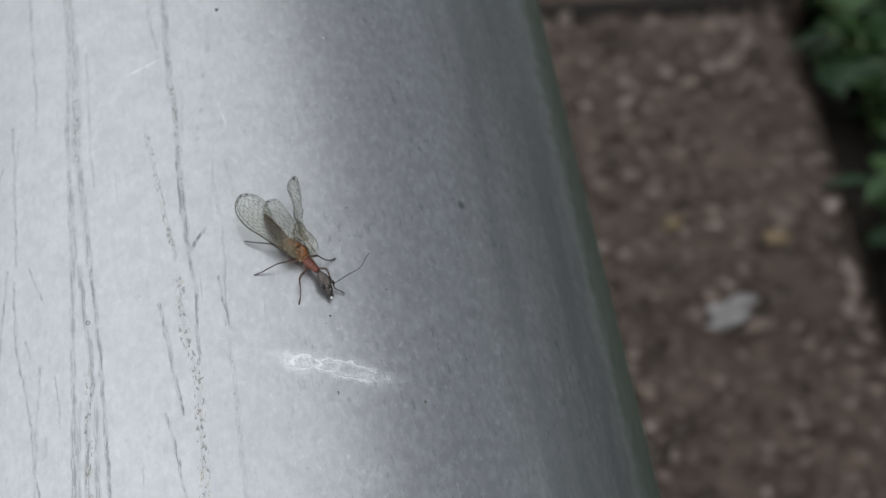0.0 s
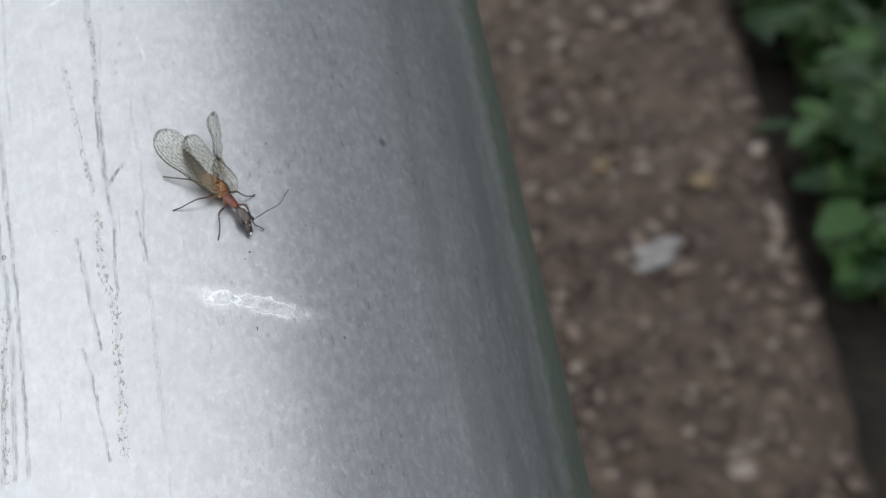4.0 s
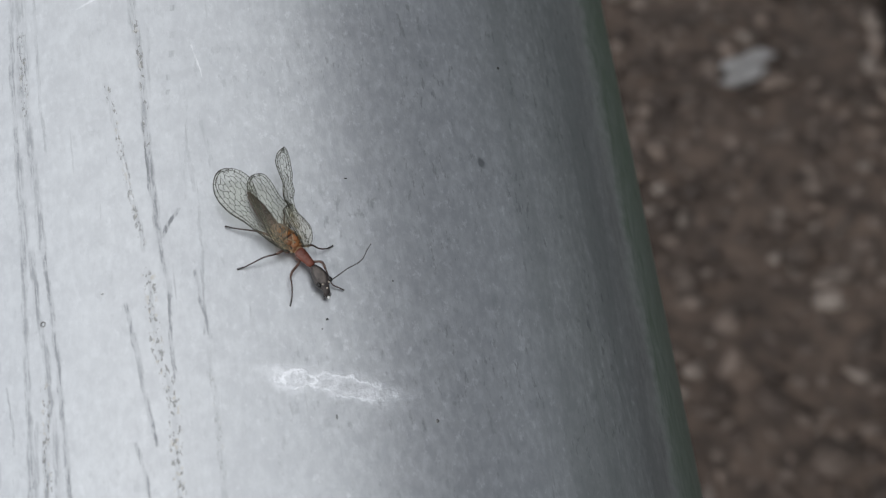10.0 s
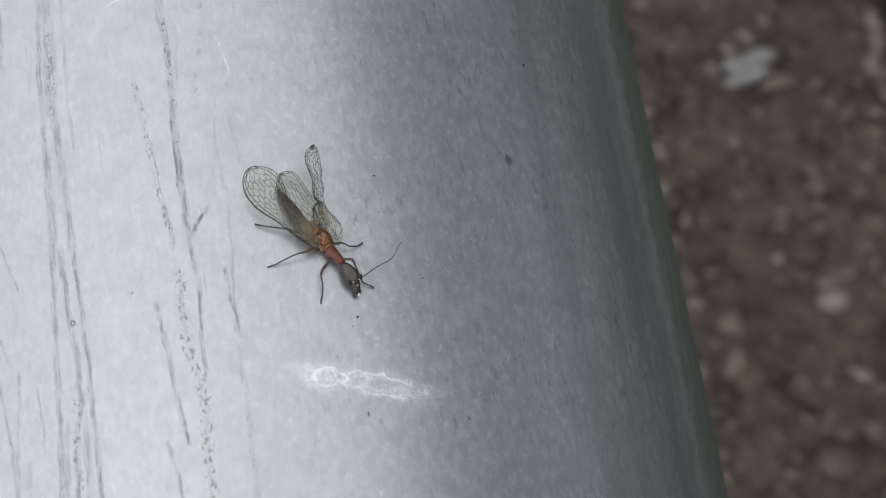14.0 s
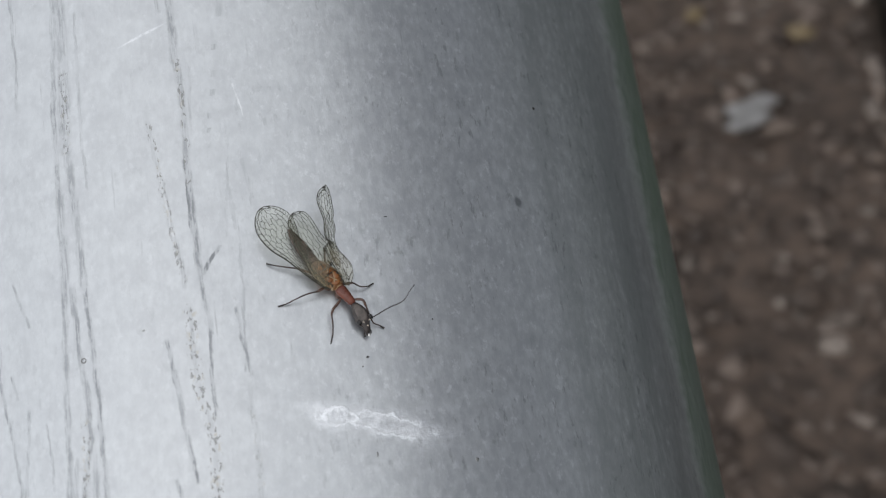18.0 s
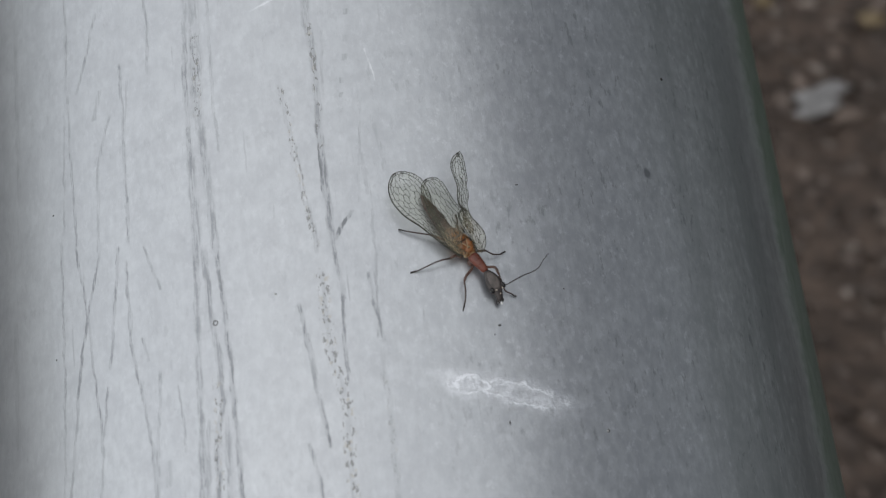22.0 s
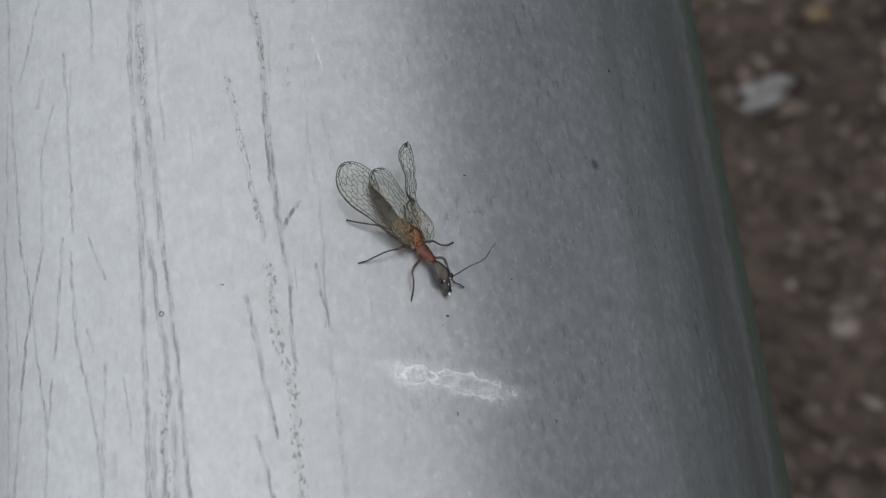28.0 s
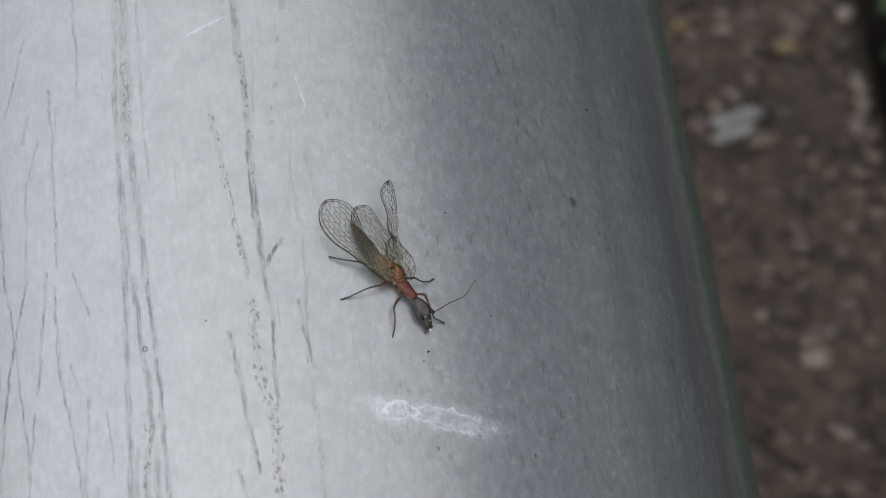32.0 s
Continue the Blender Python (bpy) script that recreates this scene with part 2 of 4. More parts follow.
    worn(0.22, (-36.4, 24.0), (-36.5, 14.7), (-36.7, 5.3), (-37.1, -2.4), (-37.3, -12.0), strength=0.42)
    worn(0.20, (-26.5, 11.3), (-26.0, 8.9), strength=0.48)
    worn(0.50, (-24.3, -1.2), (-24.6, -3.6), strength=0.30)
    worn(0.55, (-43.2, 52.6), (-43.1, 30.8), strength=0.20)
    worn(0.50, (-44.3, 17.2), (-44.3, 4.0), strength=0.20)
    # a streak is a bundle of fine lines; grains are small and dark, with ochre ones among them
    streak = m.noise(flat(1, 0.09, 25.0), 3.8, 3, 0.6)
    chips = m.math("ADD", m.math("MULTIPLY", streak, 0.45), m.math("ADD", m.math("MULTIPLY", grain, 0.25), m.math("MULTIPLY", fine, 0.3)))
    patchy = m.fade(m.noise(flat(0.5, 0.4, 27.0), 0.5, 4, 0.6), 0.40, 0.58, 0.65, 1.15)
    wear = m.math("MULTIPLY", m.math("MULTIPLY", marks["rubbed"], patchy), m.fade(chips, 0.45, 0.55, 0.30, 1.15), clamp=True)
    spots = m.math("MULTIPLY", m.fade(marks["grains"], 0.05, 0.7), m.fade(m.noise(flat(1, 0.5, 61.0), 3.4, 3, 0.55), 0.55, 0.62))
    ochre = m.math("MULTIPLY", marks["grains"], m.fade(m.noise(flat(1, 0.6, 63.0), 2.2, 3, 0.55), 0.57, 0.66))
    bare = m.math("MULTIPLY", marks["white"], m.fade(grain, 0.38, 0.55), clamp=True)
    # hairline scratches along the pipe, and pits
    lines = m.math("MULTIPLY", m.fade(hair, 0.66, 0.78), m.fade(blotch, 0.45, 0.6))
    weather = m.fade(u0, -8.0, 20.0, 0.25, 1.0)
    mottling = m.noise(flat(1, 0.8, 17.0), 0.16, 3, 0.5)
    pits = m.math("MULTIPLY", m.fade(m.noise(flat(1, 0.42, 13.0), 1.4, 4, 0.65), 0.56, 0.68), m.math("MULTIPLY", weather, m.fade(mottling, 0.42, 0.62, 0.25, 1.0)))

    def ring(uc, vc, ru, rv, turn, wide, amount):
        c, s = math.cos(turn), math.sin(turn)
        du, dv = m.math("SUBTRACT", u, uc), m.math("SUBTRACT", v, vc)
        a = m.math("DIVIDE", m.math("ADD", m.math("MULTIPLY", du, c), m.math("MULTIPLY", dv, s)), ru)
        b = m.math("DIVIDE", m.math("SUBTRACT", m.math("MULTIPLY", dv, c), m.math("MULTIPLY", du, s)), rv)
        d = m.math("SQRT", m.math("ADD", m.math("MULTIPLY", a, a), m.math("MULTIPLY", b, b)))
        d = m.math("ADD", d, m.math("MULTIPLY", m.math("SUBTRACT", m.noise(flat(1, 1, 31.0), 0.8, 3, 0.5), 0.5), 2.0))
        edge = m.fade(m.math("ABSOLUTE", m.math("SUBTRACT", d, 1.0)), 0.0, wide, amount, 0.0)
        return edge, m.fade(d, 0.7, 2.5, 1.0, 0.0)

    e1, h1 = ring(4.9, 2.1, 1.45, 0.75, -0.15, 0.50, 0.95)
    e2, h2 = ring(9.7, 0.9, 3.9, 0.85, -0.29, 0.52, 0.80)
    e3, h3 = ring(0.6, 3.3, 3.2, 0.7, -0.25, 0.6, 0.05)
    frayed = m.fade(m.noise(flat(0.7, 1.0, 41.0), 1.1, 5, 0.65), 0.34, 0.62)
    torn = m.fade(m.noise(flat(0.8, 1.1, 47.0), 0.9, 5, 0.7), 0.36, 0.56, 0.35, 1.0)
    rims = m.math("MAXIMUM", m.math("MULTIPLY", m.math("MAXIMUM", e1, e2), torn), e3)
    salt = m.math("MULTIPLY", rims, m.math("MULTIPLY_ADD", fine, 0.9, 0.7), clamp=True)
    crust = m.math("MULTIPLY_ADD", m.fade(m.noise(flat(0.6, 1.0, 43.0), 0.8, 4, 0.6), 0.46, 0.60), 0.30, 0.20)
    haze = m.math("MULTIPLY", m.math("MAXIMUM", h1, m.math("MULTIPLY", h2, 0.9)), m.math("MULTIPLY_ADD", frayed, 0.26, crust))
    _, dash = ring(-10.1, 44.4, 1.3, 0.09, 0.35, 0.5, 1.0)
    salt = m.math("MAXIMUM", m.math("MAXIMUM", salt, haze), m.math("MULTIPLY", dash, m.math("MULTIPLY", frayed, 0.42)))

    tone = m.math("ADD", m.math("MULTIPLY", fine, 0.35), m.math("ADD", m.math("MULTIPLY", blotch, 0.50), m.math("MULTIPLY", grain, 0.15)))
    base = m.mix(m.fade(tone, 0.36, 0.64), (0.478, 0.495, 0.513), (0.568, 0.59, 0.607))
    base = m.mix(m.math("MULTIPLY", m.fade(broad, 0.3, 0.7), 0.25), base, (0.50, 0.52, 0.54))
    dark = m.math("MAXIMUM", wear, m.math("MAXIMUM", m.math("MULTIPLY", lines, 0.35), m.math("MULTIPLY", pits, 0.55)))
    flecks = m.math("MULTIPLY", m.fade(m.noise(flat(1, 0.7, 71.0), 1.3, 5, 0.7), 0.54, 0.70), m.math("MULTIPLY", weather, 0.75))
    base = m.mix(flecks, base, (0.72, 0.74, 0.76))
    mottle = m.noise(flat(1, 0.6, 81.0), 1.25, 4, 0.6)
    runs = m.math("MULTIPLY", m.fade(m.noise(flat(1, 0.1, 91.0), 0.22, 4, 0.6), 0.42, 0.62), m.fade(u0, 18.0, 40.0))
    base = m.mix(m.math("MULTIPLY", m.fade(mottle, 0.46, 0.64), m.math("MULTIPLY", weather, 0.45)), base, (0.40, 0.42, 0.45))
    base = m.mix(m.math("MULTIPLY", m.fade(mottle, 0.46, 0.34), m.math("MULTIPLY", weather, 0.40)), base, (0.66, 0.68, 0.71))
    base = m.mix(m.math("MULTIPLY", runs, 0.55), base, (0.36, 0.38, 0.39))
    # dark reflection of the ground, painted into the colour as a grainy band
    reflected_dark = m.math("MULTIPLY", m.math("MULTIPLY", m.fade(u, 36.0, 42.0), m.fade(u, 46.0, 49.5, 1.0, 0.0)), m.fade(grain, 0.35, 0.62, 0.0, 0.4))
    base = m.mix(reflected_dark, base, (0.34, 0.36, 0.37))
    # the paler reflection beyond it, painted into the base colour too
    reflected_pale = m.math("MULTIPLY", m.fade(u, 47.0, 52.0), m.fade(grain, 0.3, 0.65, 0.1, 0.4))
    base = m.mix(reflected_pale, base, (0.78, 0.81, 0.81))
    base = m.mix(dark, base, (0.25, 0.262, 0.275))
    base = m.mix(m.math("MULTIPLY", ochre, 0.5), base, (0.42, 0.38, 0.30))
    base = m.mix(m.math("MULTIPLY", spots, 0.7), base, (0.19, 0.19, 0.18))
    base = m.mix(bare, base, (0.93, 0.94, 0.95))
    _, stain = ring(28.2, 24.3, 0.24, 0.34, 0.3, 0.5, 1.0)
    base = m.mix(m.math("MULTIPLY", stain, 0.75), base, (0.15, 0.16, 0.17))
    base = m.mix(salt, base, (0.93, 0.95, 0.98))
    # green and less metallic towards the far edge, with a ragged border
    green_rim = m.math("MULTIPLY", m.fade(m.math("ADD", u, m.math("MULTIPLY", blotch, 8.0)), 54.5, 60.0), m.fade(grain, 0.2, 0.7, 0.55, 0.95))
    base = m.mix(green_rim, base, (0.095, 0.14, 0.095))
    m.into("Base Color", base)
    m.into("Metallic", m.math("MULTIPLY", METAL, m.math("SUBTRACT", 1.0, m.math("MULTIPLY", green_rim, 0.8))))
    rough = m.math("ADD", m.math("MULTIPLY_ADD", tone, 0.22, ROUGH - 0.11), m.math("ADD", m.math("MULTIPLY", dark, 0.15), m.math("MULTIPLY", salt, 0.12)))
    m.into("Roughness", rough)
    relief = m.math("ADD", m.math("MULTIPLY", grain, 0.3), m.math("MULTIPLY_ADD", salt, m.math("MULTIPLY", m.noise(even, 2.2, 4, 0.7), 4.0), fine))
    m.bump(relief, 0.22, 0.00009)
    return m.mat


METAL, ROUGH = 0.88, 0.37
pipe_mat = pipe_material()
mat_speck = plain("dark_dirt", (0.02, 0.02, 0.018), (0.06, 0.055, 0.05), 3000, 0.8)
mat_smudge = plain("grey_dirt_smudge", (0.20, 0.20, 0.195), (0.34, 0.34, 0.335), 3000, 0.5, metal=0.5)
mat_drop = plain("pale_dried_drop", (0.3, 0.31, 0.31), (0.6, 0.6, 0.6), 3000, 0.4)
mat_mortar = plain("dirty_concrete_matrix", (0.028, 0.020, 0.0155), (0.135, 0.098, 0.076), 65, 0.9, 0.6, 0.004)
mat_joint_band = plain("dark_joint_band", (0.010, 0.008, 0.007), (0.03, 0.024, 0.02), 90, 0.9, 0.5, 0.003)
mat_soil = plain("dark_damp_soil", (0.012, 0.010, 0.008), (0.04, 0.032, 0.024), 60, 0.95, 0.8, 0.01)
mat_white = plain("pale_flint", (0.20, 0.195, 0.19), (0.36, 0.35, 0.345), 160, 0.6, 0.4, 0.002)
mat_yellow = plain("yellowish_pebble", (0.15, 0.11, 0.06), (0.24, 0.18, 0.10), 200, 0.6)
mat_wall = plain("grey_green_unseen_wall", (0.20, 0.22, 0.21), (0.30, 0.32, 0.31), 30, 0.9, 0.3, 0.003)
mat_wall_dark = plain("dark_grey_green_unseen_wall", (0.12, 0.134, 0.128), (0.19, 0.203, 0.196), 30, 0.9, 0.3, 0.003)
mat_leaf = plain("dark_green_leaf", (0.012, 0.038, 0.012), (0.040, 0.092, 0.024), 60, 0.42, 0.3, 0.001, per_object=0.5)
mat_stem = plain("green_stem", (0.04, 0.07, 0.02), (0.09, 0.10, 0.04), 80, 0.6)


def stone_material():
    m = Nodes("brown_aggregate_stone")
    r = m.math("FRACT", m.math("ADD", m.node("ShaderNodeObjectInfo").outputs["Random"], m.node("ShaderNodeNewGeometry").outputs["Random Per Island"]))
    ramp = m.node("ShaderNodeValToRGB")
    m.link(r, ramp.inputs[0])
    ramp.color_ramp.elements[0].color = (0.045, 0.031, 0.024, 1)
    ramp.color_ramp.elements[1].color = (0.29, 0.245, 0.21, 1)
    for at, col in ((0.3, (0.088, 0.063, 0.049)), (0.6, (0.150, 0.116, 0.096)), (0.8, (0.205, 0.155, 0.125)), (0.93, (0.25, 0.208, 0.178))):
        ramp.color_ramp.elements.new(at).color = (*col, 1)
    co = m.node("ShaderNodeNewGeometry").outputs["Position"]
    n = m.noise(co, 140, 4)
    dirt = m.math("ADD", m.math("MULTIPLY", n, 0.32), m.math("MULTIPLY", m.noise(co, 58, 3), 0.68))
    m.into("Base Color", m.mix(m.fade(dirt, 0.46, 0.58, 0.0, 0.72), ramp.outputs[0], (0.045, 0.033, 0.026)))
    m.into("Roughness", m.fade(n, 0.2, 0.8, 0.5, 0.85))
    m.bump(n, 0.4, 0.002)
    return m.mat


mat_stone = stone_material()
mat_head = plain("dark_brown_head", (0.014, 0.011, 0.010), (0.062, 0.050, 0.046), 1800, 0.38, 0.5, 0.00006)
mat_red = plain("reddish_brown_cuticle", (0.085, 0.022, 0.013), (0.21, 0.066, 0.040), 1500, 0.30, 0.4, 0.00005)
mat_amber = plain("amber_cuticle", (0.11, 0.040, 0.013), (0.40, 0.185, 0.065), 900, 0.35, 0.4, 0.00005)
mat_cream = plain("cream_cuticle", (0.28, 0.19, 0.10), (0.46, 0.36, 0.22), 900, 0.4)
mat_abdomen = plain("greyish_brown_abdomen", (0.046, 0.025, 0.021), (0.145, 0.084, 0.073), 1200, 0.45, 0.4, 0.00005)
mat_plate = plain("orange_brown_back_plate", (0.13, 0.042, 0.012), (0.40, 0.16, 0.045), 1100, 0.28, 0.3, 0.00004)
mat_crown = plain("grey_brown_crown", (0.045, 0.038, 0.034), (0.15, 0.128, 0.115), 2200, 0.5, 0.5, 0.00005)
mat_thigh = plain("reddish_brown_thigh", (0.040, 0.022, 0.016), (0.135, 0.072, 0.052), 1500, 0.35)
mat_hind = plain("pinkish_brown_cuticle", (0.09, 0.048, 0.034), (0.27, 0.17, 0.115), 1000, 0.4, 0.4, 0.00005)
mat_leg = plain("brown_leg", (0.024, 0.014, 0.011), (0.08, 0.046, 0.034), 1500, 0.4)
mat_tarsus = plain("dark_leg_tip", (0.012, 0.010, 0.009), (0.04, 0.03, 0.025), 1500, 0.45)
mat_eye = plain("black_eye", (0.004, 0.004, 0.004), (0.015, 0.013, 0.012), 2000, 0.12)
mat_vein = plain("dark_wing_vein", (0.012, 0.013, 0.008), (0.048, 0.046, 0.028), 2500, 0.45)
mat_drop_white = plain("glossy_white_drop", (0.7, 0.7, 0.68), (0.85, 0.85, 0.83), 2000, 0.15)
mat_pale = plain("pale_mouthpart", (0.35, 0.30, 0.24), (0.55, 0.48, 0.4), 1500, 0.3)


def membrane_material():
    m = Nodes("clear_wing_membrane")
    co = m.coords()
    n = m.noise(co, 700, 3)
    clear = m.node("ShaderNodeBsdfTransparent")
    clear.inputs[0].default_value = (0.97, 0.975, 0.93, 1)
    sep = m.node("ShaderNodeSeparateXYZ")
    m.link(co, sep.inputs[0])
    root = m.fade(sep.outputs[0], -0.0034, -0.0006)
    m.into("Base Color", m.mix(root, m.mix(n, (0.62, 0.66, 0.50), (0.78, 0.76, 0.62)), (0.74, 0.62, 0.42)))
    m.into("Roughness", 0.22)
    mixer = m.node("ShaderNodeMixShader")
    m.link(m.math("ADD", m.fade(n, 0.3, 0.7, 0.03, 0.08), m.math("MULTIPLY", root, 0.12)), mixer.inputs[0])
    m.link(clear.outputs[0], mixer.inputs[1])
    m.link(m.bsdf.outputs[0], mixer.inputs[2])
    m.link(mixer.outputs[0], m.tree.nodes["Material Output"].inputs["Surface"])
    m.bump(n, 0.5, 0.00008)
    return m.mat


mat_membrane = membrane_material()


# ---- builders ----
def finish(bm, name, material, smooth=True):
    me = bpy.data.meshes.new(name)
    bmesh.ops.recalc_face_normals(bm, faces=bm.faces)
    bm.to_mesh(me)
    bm.free()
    me.materials.append(material)
    if smooth:
        me.shade_smooth()
    return me


def part(name, bm, material, parent, label="", smooth=True):
    ob = new(name, finish(bm, name, material, smooth) if isinstance(bm, bmesh.types.BMesh) else bm)
    ob.parent = parent
    if label:
        tagged(ob, label)
    return ob


def loft(rings, close=True):
    """A closed body through rings of points, each ring with the same number of points."""
    bm = bmesh.new()
    rows = [[bm.verts.new(p) for p in ring] for ring in rings]
    n = len(rows[0])
    for a, b in zip(rows, rows[1:]):
        for i in range(n):
            bm.faces.new((a[i], a[(i + 1) % n], b[(i + 1) % n], b[i]))
    if close:
        bm.faces.new(rows[0][::-1])
        bm.faces.new(rows[-1])
    return bm


def tube(points, radii, sides=7):
    """A tapering tube along a bent line."""
    pts = [Vector(p) for p in points]
    rings = []
    for i, p in enumerate(pts):
        d = (pts[min(i + 1, len(pts) - 1)] - pts[max(i - 1, 0)]).normalized()
        side = d.cross(Vector((0.13, 0.31, 0.94))).normalized()
        up = side.cross(d)
        r = radii[i] if isinstance(radii, (list, tuple)) else radii
        rings.append([p + (side * math.cos(a) + up * math.sin(a)) * r for a in (2 * math.pi * k / sides for k in range(sides))])
    return loft(rings)


def smooth_line(points, steps=5):
    """A Catmull-Rom line through the points."""
    p = [Vector(q) for q in points]
    p = [2 * p[0] - p[1]] + p + [2 * p[-1] - p[-2]]
    out = []
    for i in range(1, len(p) - 2):
        for k in range(steps):
            t = k / steps
            out.append(0.5 * (2 * p[i] + (p[i + 1] - p[i - 1]) * t + (2 * p[i - 1] - 5 * p[i] + 4 * p[i + 1] - p[i + 2]) * t * t + (3 * p[i] - p[i - 1] - 3 * p[i + 1] + p[i + 2]) * t ** 3))
    return out + [p[-2]]


def join(target, bm):
    me = bpy.data.meshes.new("piece")
    bm.to_mesh(me)
    bm.free()
    target.from_mesh(me)
    bpy.data.meshes.remove(me)


def oval_body(profile, sides=18, lift=0.0):
    """A body along x: rows of x, half width, half height, y and z of the middle."""
    rings = []
    for x, w, h, y, z in profile:
        rings.append([(x, y + w * math.cos(a), z + h * math.sin(a)) for a in (2 * math.pi * k / sides for k in range(sides))])
    return loft([[tuple(c * MM for c in p) for p in ring] for ring in rings])


def pebble(size, seed, flat=0.6, uneven=0.35):
    """A rounded, uneven stone."""
    rnd = random.Random(seed)
    bm = bmesh.new()
    bmesh.ops.create_icosphere(bm, subdivisions=1, radius=size / 2)
    sx, sy = rnd.uniform(0.75, 1.3), rnd.uniform(0.65, 1.1)
    off = Vector((rnd.uniform(0, 50), rnd.uniform(0, 50), rnd.uniform(0, 50)))
    for v in bm.verts:
        k = 1 + uneven * noise.noise(v.co / size * 1.7 + off)
        v.co = Vector((v.co.x * sx, v.co.y * sy, v.co.z * flat)) * k
    return bm


# ---- the pipe ----
TILT = 25.65
PIPE = pose(0, 0, 0.39664, TILT, 0, 0)
pipe = new("pipe")
pipe.matrix_world = PIPE
tagged(pipe, "weathered grey metal pipe with scratches, standing aslant in the ground", "pipe")


def pipe_wall():
    ys = [-1.02 + 0.03 * i for i in range(0, 81)]
    n = 160
    circle = [(math.sin(2 * math.pi * k / n), math.cos(2 * math.pi * k / n)) for k in range(n)]
    rings = [[((R - 0.004) * s, ys[0], (R - 0.004) * c) for s, c in circle]]
    rings += [[(R * s, y, R * c) for s, c in circle] for y in ys]
    rings += [[((R - 0.004) * s, y, (R - 0.004) * c) for s, c in circle] for y in reversed(ys)]
    return loft(rings, close=False)


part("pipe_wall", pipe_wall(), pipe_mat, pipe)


def on_pipe(u, v, h=0.0):
    """The pose on the pipe's surface, in millimetres round and along it, in the pipe's space."""
    a = u * MM / R
    return Matrix.Translation(((R + h) * math.sin(a), v * MM, (R + h) * math.cos(a))) @ pose(0, 0, 0, 0, math.degrees(a), 0)


def speck(u, v, size, stretch=1.0, material=None, turn=0.0, height=0.3):
    bm = pebble(size * MM, int(u * 13 + v * 7 + 500), height)
    bm.transform(on_pipe(u, v) @ pose(0, 0, 0, 0, 0, turn) @ Matrix.Diagonal((1, stretch, 1, 1)))
    part("speck", bm, material or mat_speck, pipe)


for u, v, size, stretch in ((8.6, 7.6, 0.32, 1), (12.3, 22.0, 0.3, 0.7), (8.0, 6.7, 0.16, 1), (-37.5, 27.2, 0.24, 1), (-37.7, 11.7, 0.26, 1),
                            (33.0, 36.0, 0.4, 1.2), (15.7, 11.1, 0.22, 1)):
    speck(u, v, size, stretch)
for u, v, size, stretch in ((8.3, -1.9, 0.26, 2.2), (18.2, -3.1, 0.3, 2.2)):
    speck(u, v, size, stretch, mat_smudge, 0, 0.1)
speck(-0.3, 51.9, 0.5, 1.2, None, 30)
for u, v, size, stretch, turn in ((12.9, 47.3, 0.6, 1.8, 30), (-12.4, 13.0, 0.3, 1, 0)):
    speck(u, v, size, stretch, mat_drop, turn, 0.15)


def ring_mark():
    """A tiny dried bubble."""
    bm = bmesh.new()
    n = 20
    verts = []
    for i in range(n):
        a = 2 * math.pi * i / n
        row = []
        for k in range(6):
            b = 2 * math.pi * k / 6
            r = 0.23 + 0.06 * math.cos(b)
            row.append(bm.verts.new((r * math.cos(a) * MM, r * math.sin(a) * MM, 0.06 * math.sin(b) * MM)))
        verts.append(row)
    for i in range(n):
        for k in range(6):
            bm.faces.new((verts[i][k], verts[i][(k + 1) % 6], verts[(i + 1) % n][(k + 1) % 6], verts[(i + 1) % n][k]))
    bm.transform(on_pipe(-18.6, 11.2))
    part("dried_bubble", bm, mat_smudge, pipe, "tiny grey dried bubble ring")


ring_mark()


# ---- the snakefly ----
def vein_net(place, long_lines, cross_lines, radius):
    """Veins of a wing as thin tubes; place maps wing coordinates (s, q) to a point."""
    bm = bmesh.new()
    for line in long_lines:
        pts = [place(s, q) for s, q in line]
        join(bm, tube(pts, [radius * MM * (1.1 - 0.4 * i / len(pts)) for i in range(len(pts))], 4))
    for a, b in cross_lines:
        mid = ((a[0] + b[0]) / 2, (a[1] + b[1]) / 2)
        join(bm, tube([place(*a), place(*mid), place(*b)], radius * MM * 0.62, 3))
    return bm


